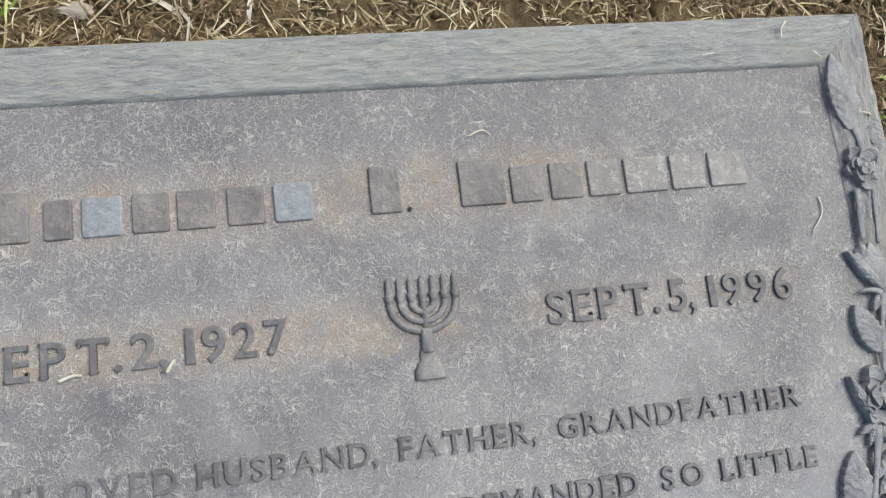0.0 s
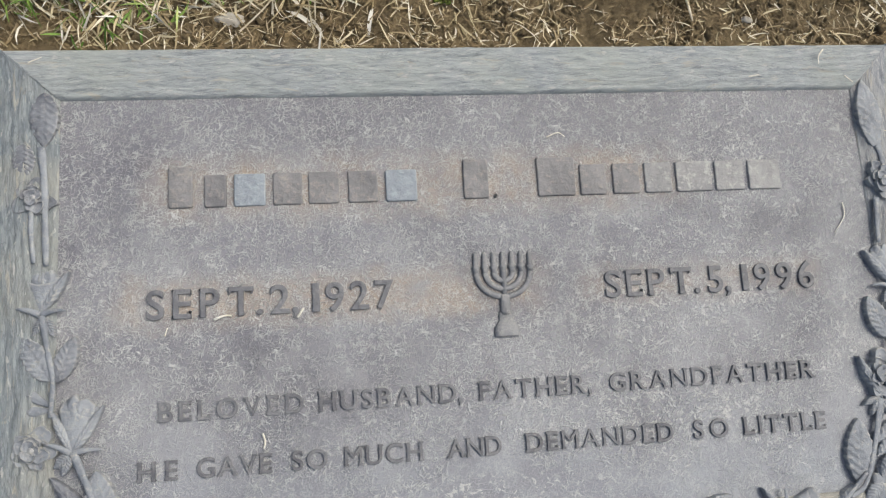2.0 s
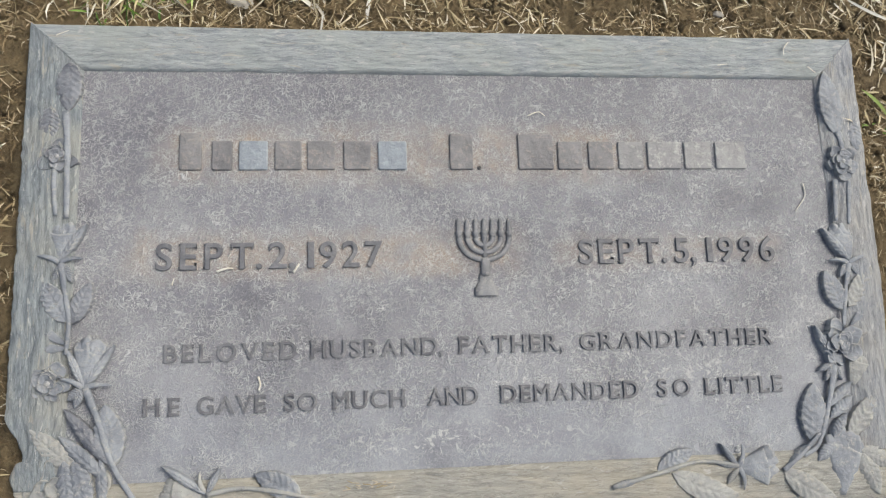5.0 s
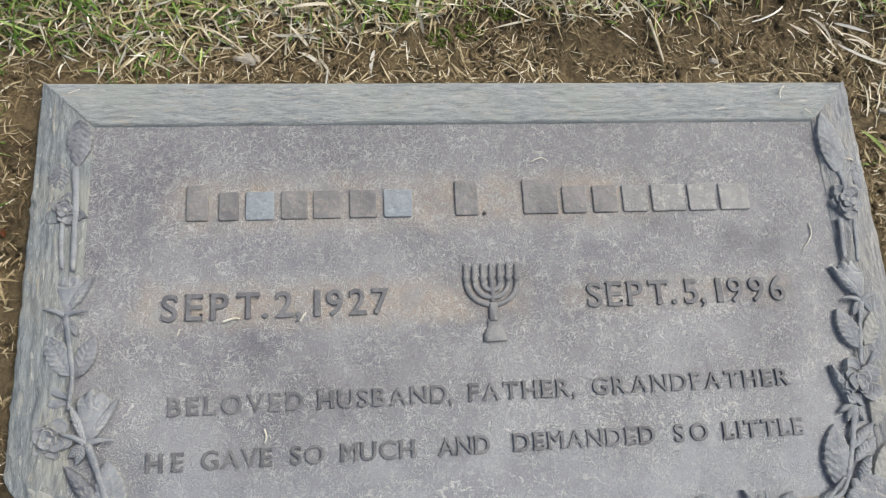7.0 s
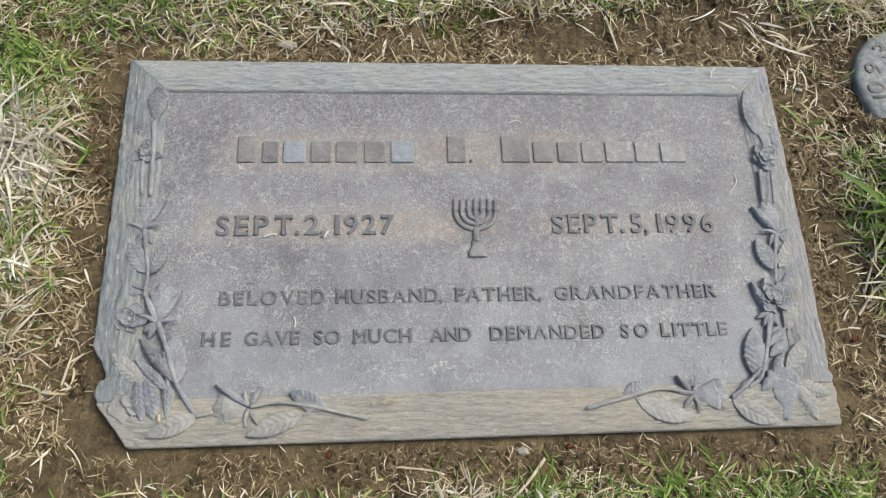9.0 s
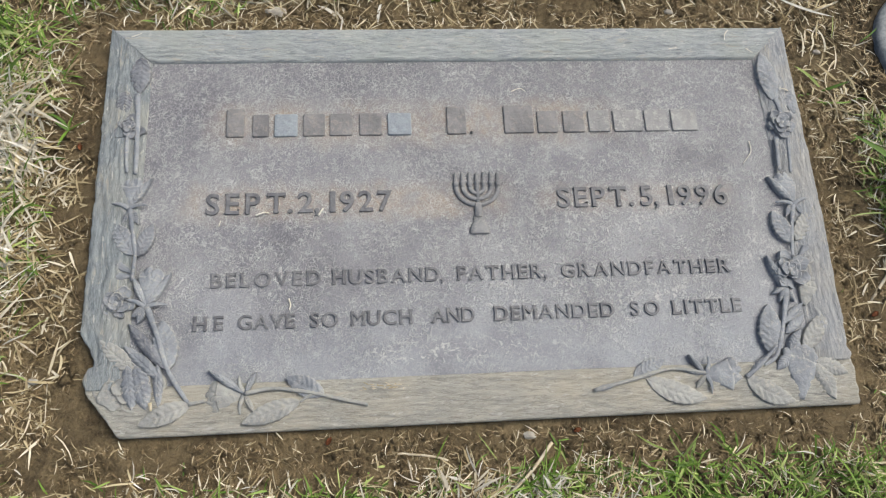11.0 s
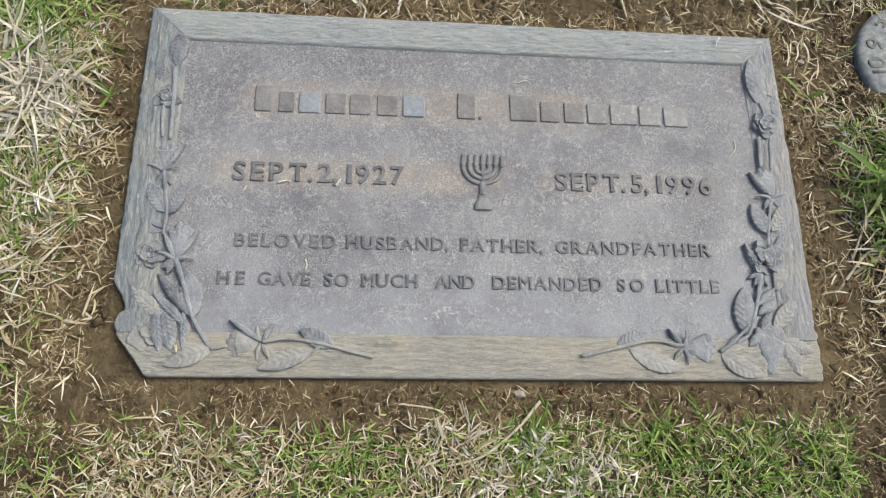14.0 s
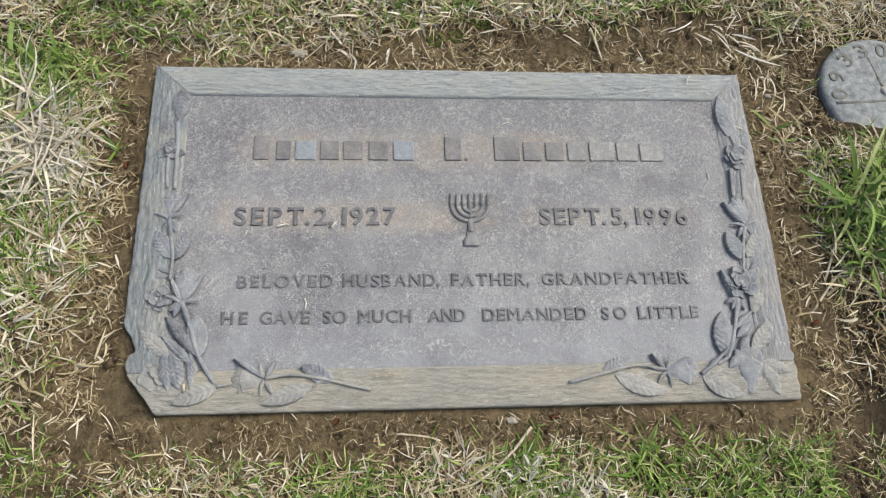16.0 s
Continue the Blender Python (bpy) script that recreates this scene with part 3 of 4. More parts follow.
# ---- relief flowers and leaves; plan places in millimetres ----
def leaf(base, tip, width, material=LEAF, lift=0.004, ground_z=0.0028, teeth=8, curl=0.0, cup=0.35):
    """A rose leaf: pointed oval, notched rim, sunk midrib and raised panels between the side veins."""
    b, t = Vector((base[0], base[1], 0)) / 1000, Vector((tip[0], tip[1], 0)) / 1000
    d = t - b
    side = Vector((-d.y, d.x, 0)).normalized()
    w = width / 2000
    def point(u, v):
        s = 2 * v - 1
        shape = (math.sin(math.pi * u ** 0.85) ** 0.75) * (1 - 0.25 * u)
        notch = 1 + 0.07 * (math.modf(u * teeth)[0] - 0.5) * 1.8 * (abs(s) > 0.8)
        p = b + d * u + side * (s * w * shape * notch) + side * (curl * w * 4 * u * (1 - u)) + d * (0.06 * abs(s) * math.sin(math.pi * u))
        vein = 0.5 + 0.5 * math.cos(math.tau * (u * teeth - 0.9 * abs(s)))
        z = ground_z + 0.66 * lift * (0.55 + 0.45 * math.sin(math.pi * u)) * (1 - cup * abs(s) ** 2.2)
        z += 0.0006 * noise.noise((p.x * 420, p.y * 420, 3)) + 0.0013 * (vein ** 2 - 0.4) * min(1, abs(s) * 5) * shape - 0.0010 * math.exp(-(s / 0.10) ** 2) * shape
        return p.x, p.y, z
    bm = bmesh.new()
    rows = sheet(bm, 36, 14, point)
    skirt(bm, rows, -0.001)
    bmesh.ops.recalc_face_normals(bm, faces=bm.faces)
    on_plaque(part("leaf", bm, material))


def stem(points, r=1.6, z=0.006, material=LEAF):
    bm = bmesh.new()
    tube(bm, bend([(x / 1000, y / 1000, z - 0.0008) for x, y in points], 7), lambda t: r / 1000 * (1 - 0.3 * t) * (1 + 0.1 * math.sin(t * 17)), 9, 0.95)
    on_plaque(part("stem", bm, material))


def petal_sheet(centre, angle, reach, spread, inner, z0, z1, material, parent, name="petal", seed=0.0):
    """One petal: a pointed fan from the heart outwards, hollow in the middle, with a crisp ruffled lip."""
    def point(u, v):
        s = 2 * v - 1
        a = angle + s * 0.5 * spread * (0.55 + 0.45 * math.sin(math.pi * (0.15 + 0.6 * u)))
        lip = 1 + 0.16 * (1 - abs(s)) - 0.22 * abs(s) ** 3 + 0.22 * noise.noise((v * 4.1, seed * 1.7, 0.5))
        r = inner + (reach * lip - inner) * u
        z = z0 + (z1 - z0) * u ** 1.6 + 0.0007 * abs(s) ** 2 * u + 0.0019 * noise.noise((v * 3.3, u * 2.4, seed + 3)) * u - 0.0007 * math.exp(-(s / 0.15) ** 2) * u
        return centre[0] / 1000 + r / 1000 * math.cos(a), centre[1] / 1000 + r / 1000 * math.sin(a), z
    bm = bmesh.new()
    rows = sheet(bm, 9, 14, point)
    skirt(bm, rows, -0.001)
    bmesh.ops.recalc_face_normals(bm, faces=bm.faces)
    ob = part(name, bm, material)
    ob.parent = parent
    ob.matrix_parent_inverse = parent.matrix_basis.inverted()
    return ob


def rose(centre, radius, material=LEAF, tilt=0.0, height=0.010):
    """A worn open rose: a small knot with three uneven rings of pointed overlapping petals."""
    rnd = random.Random(int(centre[0] * 10 + centre[1]))
    bm = bmesh.new()
    bmesh.ops.create_cone(bm, cap_ends=True, segments=9, radius1=radius * 0.34 / 1000, radius2=radius * 0.12 / 1000, depth=height - 0.001,
                          matrix=Matrix.Translation((centre[0] / 1000, centre[1] / 1000, (height - 0.001) / 2)))
    for v in bm.verts:
        v.co.z += 0.0012 * noise.noise(v.co * 600)
    head = on_plaque(part("rose", bm, material))
    for ring, (n, reach, inner, z0, z1) in enumerate(((3, 0.40, 0.08, height - 0.0022, height), (4, 0.66, 0.26, height - 0.0042, height - 0.0012), (5, 0.95, 0.45, height - 0.0062, height - 0.0034))):
        for k in range(n):
            a = tilt + ring * 0.9 + math.tau * (k + rnd.uniform(-0.2, 0.2)) / n
            petal_sheet(centre, a, radius * reach * rnd.uniform(0.82, 1.12), math.tau / n * rnd.uniform(0.95, 1.35), radius * inner, max(0.001, z0 + rnd.uniform(-0.0006, 0.0006)),
                        max(0.002, z1 + rnd.uniform(-0.0009, 0.0009)), material, head, seed=ring * 9 + k + centre[0])


def rosebud(foot, mouth, width, material=LEAF, height=0.009, sepals=True):
    """A half-open bud seen from the side: a smooth cone from the foot, then a crumpled rim of rolled petals at the mouth."""
    f, m = Vector((foot[0], foot[1], 0)) / 1000, Vector((mouth[0], mouth[1], 0)) / 1000
    height *= 0.66
    d = m - f
    side = Vector((-d.y, d.x, 0)).normalized()
    w = width / 2000
    turn = foot[0] * 0.37 + foot[1] * 0.21

    def half(u):
        return w * (0.13 + 0.87 * min(1, u) ** 0.85)

    def cup(u, v):
        s = 2 * v - 1
        along = 0.74 * u * (1 - 0.06 * math.sin(2.3 * s + turn))
        p = f + d * along + side * (s * half(along))
        z = 0.002 + (height - 0.002) * (1 - 0.62 * s * s) * math.sin(min(1, 0.25 + u) * math.pi * 0.5)
        return p.x, p.y, z + 0.0005 * noise.noise((s * 2, u * 2, turn))
    bm = bmesh.new()
    rows = sheet(bm, 14, 14, cup)
    skirt(bm, rows, -0.001)
    bmesh.ops.recalc_face_normals(bm, faces=bm.faces)
    head = on_plaque(part("rosebud", bm, material))
    for k, (lo, hi, reach, up) in enumerate(((-1.02, 0.10, 0.92, -0.0013), (-0.05, 1.04, 0.96, -0.0009), (-0.72, 0.30, 1.03, -0.0016), (0.02, 0.80, 1.07, -0.0022))):
        def point(u, v):
            s, q = lerp(lo, hi, v), 2 * v - 1
            along = 0.58 + (reach * (1 - 0.09 * q * q + 0.06 * noise.noise((v * 3.1, turn, k))) - 0.58) * u
            p = f + d * along + side * (s * half(along) * (1 - 0.18 * max(0, along - 0.75) / 0.25))
            fold = math.sin(9 * s + 2.1 * k + turn) * (0.3 + 0.7 * u)
            z = height * (0.98 - 0.55 * s * s) + up + 0.0008 * fold + 0.0009 * math.sin(math.pi * u) - 0.0016 * u ** 4 + 0.0008 * noise.noise((s * 4, u * 4, turn + k))
            return p.x, p.y, max(z, 0.0012)
        bm = bmesh.new()
        rows = sheet(bm, 9, 16, point)
        skirt(bm, rows, -0.001)
        bmesh.ops.recalc_face_normals(bm, faces=bm.faces)
        ob = part("petal", bm, material)
        ob.parent = head
        ob.matrix_parent_inverse = head.matrix_basis.inverted()
    if sepals:
        for turn in (-0.95, 0.95):
            a = math.atan2(d.y, d.x) + turn
            bm = bmesh.new()
            ln = 0.55 * d.length
            pts = [f + Vector((math.cos(a + turn * 0.4 * t), math.sin(a + turn * 0.4 * t), 0)) * ln * t + Vector((0, 0, 0.004 + 0.003 * math.sin(3 * t))) for t in np.linspace(0, 1, 8)]
            tube(bm, pts, lambda t: 0.0020 * (1 - t) ** 0.6 + 0.0003, 7, 0.6)
            ob = part("sepal", bm, material)
            ob.parent = head
            ob.matrix_parent_inverse = head.matrix_basis.inverted()


def sprig_left():
    leaf((-277, 154), (-277, 118), 19, LEAF_DARK, 0.005)
    leaf((-289, 121), (-288, 98), 15, LEAF_DARK, 0.004)
    stem(((-278, 118), (-276, 96), (-275, 72), (-274, 44)), 2.6)
    stem(((-283, 92), (-283, 66), (-281, 46)), 2.0)
    rose((-282, 86.5), 12.5, LEAF_DARK, 0.6, 0.009)
    rosebud((-277, 14), (-275, 41), 23)
    leaf((-277, 15), (-261, 41), 7, lift=0.006, cup=0.6)
    leaf((-275, 14), (-281, 2), 6, lift=0.004)
    leaf((-275, 14), (-269, 1), 6, lift=0.004)
    stem(((-276, 14), (-272, -8), (-269, -26), (-270, -46)), 2.0)
    leaf((-271, -25), (-287, 2), 17, lift=0.005)
    leaf((-267.5, -26), (-257, 1), 14, LEAF_DARK, 0.005)
    rosebud((-270, -40), (-286, -30), 9, sepals=False, height=0.008)
    rosebud((-270, -42), (-286, -42), 9, sepals=False, height=0.008)
    rosebud((-258, -68), (-253, -37), 28, height=0.0105)
    leaf((-258, -68), (-240, -40), 7, lift=0.008, cup=0.6)
    leaf((-258, -67), (-270, -42), 6, lift=0.008, cup=0.6)
    rose((-280, -64), 13, tilt=1.9, height=0.0095)
    leaf((-257, -67), (-268, -75), 7, lift=0.006)
    leaf((-259, -67), (-263, -80), 7, lift=0.006)
    stem(((-257, -67), (-247, -92), (-238, -117), (-221, -143)), 2.4)
    leaf((-238, -117), (-245, -78), 21, lift=0.005)
    leaf((-240, -116), (-270, -80), 11, LEAF_DARK, 0.008, cup=0.7)
    leaf((-243, -124), (-272, -97), 11, lift=0.008, cup=0.7)
    leaf((-262, -118), (-290, -92), 14, LEAF_DUSTY, 0.005)
    rose((-268, -130), 24, LEAF_DUSTY, 0.9, 0.0066)
    leaf((-262, -112), (-252, -146), 17, lift=0.009, cup=0.6)
    leaf((-268, -112), (-262, -146), 14, lift=0.009, cup=0.6)
    leaf((-246, -112), (-243, -146), 8, lift=0.006, cup=0.6)


def sprig_foot_left():
    leaf((-220, -143), (-257, -157), 17, LEAF_DUSTY, 0.004, 0.005)
    rosebud((-180, -137.5), (-208, -139), 30, LEAF_DUSTY, 0.0105)
    leaf((-180, -137), (-208, -118), 6, LEAF, 0.006, 0.005, cup=0.6)
    leaf((-180, -137), (-172, -121), 5, LEAF, 0.005, 0.005, cup=0.6)
    leaf((-180, -138), (-173, -151), 5, LEAF_DUSTY, 0.005, 0.005, cup=0.6)
    stem(((-221, -143), (-208, -141)), 1.8, 0.007, LEAF_DUSTY)
    stem(((-180, -137), (-160, -134), (-137, -137), (-112, -143), (-88, -149)), 1.7, 0.0078, LEAF_DUSTY)
    leaf((-121, -140), (-150, -126), 17, LEAF, 0.005, 0.004)
    leaf((-139, -144), (-182, -159), 17, LEAF_DUSTY, 0.004, 0.005)
    stem(((-130, -139), (-139, -145)), 1.3, 0.007, LEAF_DUSTY)


def sprig_foot_right():
    stem(((87, -146), (118, -139), (150, -132), (178, -136)), 1.7, 0.0078, LEAF_DUSTY)
    leaf((87, -146), (106, -142), 5, LEAF, 0.004, 0.006)
    leaf((120, -137), (147, -124), 14, LEAF, 0.005, 0.003)
    leaf((130, -139), (177, -156), 19, LEAF_DUSTY, 0.004, 0.005, curl=-0.3)
    rosebud((178, -137), (207, -138), 32, LEAF, 0.0115)
    leaf((178, -137), (167, -121), 5, LEAF, 0.006, 0.004, cup=0.6)
    leaf((178, -137), (160, -133), 5, LEAF, 0.006, 0.004, cup=0.6)
    leaf((178, -138), (169, -148), 5, LEAF_DUSTY, 0.005, 0.005, cup=0.6)
    leaf((211, -141), (248, -161), 19, LEAF_DUSTY, 0.004, 0.005, curl=-0.3)
    stem(((211, -141), (225, -131), (241, -117)), 2.0, 0.007)
    leaf((214, -140), (232, -124), 6, LEAF, 0.006, 0.003, cup=0.7)


def sprig_right():
    leaf((284, 103), (279, 155), 21, lift=0.006)
    leaf((297, 116), (299, 90), 13, lift=0.005)
    stem(((284, 106), (286, 94), (284, 84)), 2.4)
    rose((284.5, 82), 12.5, tilt=0.2, height=0.0105)
    stem(((277, 68), (275, 50), (274, 36)), 2.2)
    stem(((288, 68), (286, 50), (284, 34)), 1.8)
    rosebud((280, 4), (277, 33), 24, height=0.010)
    leaf((281, 6), (262, 31), 8, lift=0.009, cup=0.6)
    leaf((280, 6), (272, -6), 6, lift=0.005)
    leaf((282, 6), (288, -6), 6, lift=0.005)
    stem(((280, 4), (275, -14), (272, -30), (270, -42)), 2.0)
    leaf((271, -30), (260, -1), 17, lift=0.007)
    leaf((276, -28), (298, 2), 16, LEAF_DUSTY, 0.005)
    rosebud((276, -42), (288, -31), 9, height=0.009, sepals=False)
    rosebud((278, -50), (294, -46), 8, LEAF_DUSTY, 0.008, False)
    rose((264, -54), 16.5, tilt=1.1, height=0.0115)
    leaf((260, -70), (247, -41), 8, lift=0.010, cup=0.6)
    for k, (dx, dy) in enumerate(((-13, -6), (-8, -13), (-1, -16), (5, -13))):
        leaf((259, -68), (259 + dx, -68 + dy), 5, lift=0.006, cup=0.6)
    rosebud((272, -84), (282, -62), 23, LEAF_DUSTY, 0.009, False)
    leaf((237, -124), (241, -82), 22, lift=0.006)
    leaf((250, -99), (271, -82), 8, lift=0.009, cup=0.7)
    leaf((251, -107), (270, -92), 9, lift=0.009, cup=0.7)
    leaf((252, -120), (264, -104), 9, lift=0.009, cup=0.7)
    leaf((264, -121), (290, -90), 16, LEAF_DUSTY, 0.005)
    stem(((259, -70), (250, -100), (240, -124), (228, -132)), 2.2)
    rosebud((254, -160), (263, -117), 36, LEAF, 0.013, False)
    leaf((252, -124), (238, -136), 10, lift=0.009, cup=0.6)
    leaf((272, -132), (282, -161), 17, LEAF_DUSTY, 0.008, 0.003, cup=0.7)
    leaf((272, -130), (297, -141), 15, LEAF_DUSTY, 0.006, 0.003, cup=0.7)


def pressed(build, share):
    """Builds a sprig and flattens its relief to a share of its height."""
    before = set(bpy.data.objects)
    build()
    for ob in set(bpy.data.objects) - before:
        co = np.empty(len(ob.data.vertices) * 3)
        ob.data.vertices.foreach_get("co", co)
        co = co.reshape(-1, 3)
        co[:, 2] = np.where(co[:, 2] > 0.0025, 0.0025 + (co[:, 2] - 0.0025) * share, co[:, 2])
        ob.data.vertices.foreach_set("co", co.ravel())


pressed(sprig_left, 0.6)
pressed(sprig_foot_left, 0.72)
pressed(sprig_foot_right, 0.65)
pressed(sprig_right, 0.52)


# ---- loose bits: straws and crumbs that lie on the plaque and the soil ----
def straw(name, points, r, material, label, category="straw"):
    """points: x, y in millimetres and height in millimetres."""
    bm = bmesh.new()
    tube(bm, bend([(x / 1000, y / 1000, z / 1000) for x, y, z in points], 5), lambda t: r / 1000 * (1 - 0.45 * t), 6, 0.5)
    return tagged(part(name, bm, material), label, category, name.replace("_", " ") + "s")


for pts, r in ((((252.8, 65.8, 1.4), (253, 56, 1.2), (244, 44.4, 1.3)), 0.45), (((-149, -64, 1.6), (-147.6, -69, 1.2), (-148.6, -73, 1.2)), 0.6),
               (((250.6, 176.9, 6.2), (246.6, 172, 6.4), (245.7, 166, 6.6)), 0.5), (((190.9, 157, 6.8), (199, 158.4, 6.6)), 0.4), (((264, 157, 6.8), (270, 152, 6.8)), 0.5),
               (((-177, 6.5, 1.4), (-170, 8.6, 2.2), (-166, 8.4, 1.6)), 0.7), (((-206, -2, 1.2), (-204.5, 3, 1.2)), 0.4), (((-286, 172, 6.6), (-278, 175.5, 6.6)), 0.4),
               (((-126, 5, 2.6), (-122, 11, 2.8)), 0.7), (((43, 118, 1.2), (51, 121, 1.4), (56, 118, 1.2)), 0.4)):
    straw("straw_bit", pts, 1.3 * r, WHITE_STRAW, "short pale straw lying on the bronze")
straw("wood_crumb", ((-248, -141, 8.5), (-246.5, -147, 8.8)), 1.6, PALE, "pale wood chip caught among the relief leaves", "chip")
for k in range(26):
    random.seed(300 + k)
    straw("straw_bit", [((x := -90 + 34 * random.random() * 1.0 + 0), (y := -134 - 4 * random.random()), 6.6), (x + random.uniform(-5, 5), y + random.uniform(-2, 2), 6.9)], 0.35, PALE if k % 3 else STRAW, "short pale straw lying on the bronze")

for pts, r in ((((-352, 64, -6), (-344, 44, -7), (-337, 22, -8)), 1.7), (((-330, -10, -9), (-318, 3, -8)), 1.2), (((150, 238, 2), (158, 212, -3), (163, 203, -9)), 1.4),
               (((-178, 183, -9), (-150, 205, -3), (-122, 232, 4)), 0.8), (((128, -172, -8), (116, -181, -8), (105, -190, -8)), 1.5), (((52, -183, -3), (30, -206, 4), (0, -228, 5), (-32, -236, 5)), 1.4),
               (((-80, -184, -8), (-40, -189, -4), (-20, -196, -8)), 1.1), (((-20, -182, -9), (20, -190, -7), (34, -197, -8)), 0.8), (((360, -168, -12), (400, -150, -9), (440, -142, -8)), 1.6),
               (((352, -182, -14), (392, -172, -14)), 1.0), (((356, -52, -6), (372, -10, 2), (385, 50, 7)), 1.2), (((340, -80, -10), (372, -44, -3), (398, -38, 5)), 1.5),
               (((298, -175, -9), (306, -163, -7), (312, -157, -6)), 1.2), (((230, 199, -8), (262, 204, -7), (276, 199, -8)), 1.3), (((-20, 191, -9), (18, 192, -8)), 0.9), (((100, 189, -9), (140, 194, -8)), 1.0),
               (((345, 205, -6), (390, 222, -2), (420, 240, 0)), 1.4), (((-235, 186, -9), (-215, 201, -6)), 0.9), (((-226, 203, -5), (-196, 193, -7)), 1.1)):
    straw("dry_stalk", pts, r, PALE, "dry bleached grass stalk lying on the soil", "stalk")


def pebble(x, y, z, size, name="pebble", material=STONE, label="small pale rounded pebble lying on soil"):
    bm = bmesh.new()
    bmesh.ops.create_icosphere(bm, subdivisions=3, radius=1)
    for v in bm.verts:
        n = 1 + 0.28 * noise.noise(v.co * 1.3 + Vector((x * 90, y * 90, 0))) + 0.08 * noise.noise(v.co * 4)
        v.co = Vector((v.co.x * size * 1.6, v.co.y * size, v.co.z * size * 0.75)) * n
    ob = part(name, bm, material)
    ob.matrix_basis = pose(x, y, z, 0, 0, -8)
    return tagged(ob, label, "pebble", "pebbles in the soil")


pebble(-0.166, 0.2065, -0.008, 0.0065)
for x, y, s in ((0.035, -0.177, 0.003), (0.203, 0.206, 0.0028), (-0.34, -0.12, 0.0025), (0.34, 0.16, 0.0024)):
    pebble(x, y, soil_height(x, y) + 0.001, s, material=STONE, label="tiny pebble in the soil")


def dead_leaf(x, y, size, turn):
    bm = bmesh.new()
    rows = sheet(bm, 8, 4, lambda u, v: (size * (u - 0.5), size * 0.55 * (v - 0.5) * math.sin(math.pi * (0.12 + 0.85 * u)), 0.25 * size * abs(v - 0.5) + 0.1 * size * math.sin(4 * u)))
    bmesh.ops.solidify(bm, geom=bm.faces[:], thickness=0.0004)
    ob = part("dead_leaf", bm, RUST_LEAF)
    ob.matrix_basis = pose(x, y, soil_height(x, y) + 0.002, 0, 0, turn)
    return tagged(ob, "small curled orange dead leaf on soil", "leaf", "dead leaves on the soil")


for x, y, s, a in ((0.073, -0.1745, 0.007, 10), (-0.118, -0.174, 0.007, 60), (0.338, -0.092, 0.008, 30), (-0.325, 0.075, 0.007, 100)):
    dead_leaf(x, y, s, a)


# ---- round cement marker with a number round its rim ----
def round_marker():
    cx, cy, r, z = 0.474, 0.166, 0.071, -0.001
    disc = thing("round_marker", (cx, cy, z - 0.04))
    tagged(disc, "round grey cement marker with a stamped number, half sunk in soil", "grave marker")
    def seat(ob):
        ob.parent = disc
        ob.matrix_parent_inverse = disc.matrix_basis.inverted()
        return ob
    bm = bmesh.new()
    rings = []
    for rr, zz in ((0.001, 0), (0.02, 0), (0.04, 0.0003), (0.058, 0), (0.070, -0.0006), (0.0745, -0.0025), (0.076, -0.006), (0.076, -0.04)):
        rings.append([bm.verts.new((cx + r / 0.076 * rr * (1 + 0.012 * noise.noise((math.cos(a) * 2, math.sin(a) * 2, 1))) * math.cos(a), cy + r / 0.076 * rr * math.sin(a), z + zz + 0.0004 * noise.noise((rr * 200 * math.cos(a), rr * 200 * math.sin(a), 4)))) for a in (math.tau * k / 56 for k in range(56))])
    for a, b in zip(rings, rings[1:]):
        for k in range(56):
            bm.faces.new((a[k], b[k], b[(k + 1) % 56], a[(k + 1) % 56]))
    bm.faces.new(rings[0])
    seat(part("body", bm, CONCRETE))
    for x0, y0, x1, y1 in ((-0.060, -0.016, 0.060, -0.008), (-0.001, 0.006, -0.009, 0.044)):
        bm = bmesh.new()
        tube(bm, [(cx + lerp(x0, x1, t), cy + lerp(y0, y1, t), z) for t in np.linspace(0, 1, 9)], lambda t: 0.0017 + 0.0004 * math.sin(9 * t), 6, 0.35)
        seat(part("groove", bm, GROOVE))
    bm = bmesh.new()
    tube(bm, [(cx, cy, z - 0.002), (cx, cy, z + 0.0015), (cx, cy, z + 0.003)], lambda t: 0.0052 - 0.002 * (t > 0.9), 16)
    seat(part("bolt", bm, BRASS))
    for ch, a in zip("09330", (185, 161, 132, 106, 80)):
        me, co = glyph(ch)
        me = me.copy()
        lo, hi = co.min(0), co.max(0)
        p = (co - lo) / (hi - lo) - 0.5
        p[:, 0] *= 0.0132
        p[:, 1] *= 0.0180
        p[:, 2] *= 0.0016
        me.vertices.foreach_set("co", p.ravel())
        ob = mesh_part("digit", me, GROOVE, None, "", False)
        ob.matrix_basis = pose(cx + 0.054 * math.cos(radians(a)), cy + 0.054 * math.sin(radians(a)), z, 0, 0, a - 90)
        seat(ob)


round_marker()


# ---- grass ----
rng = np.random.default_rng(7)


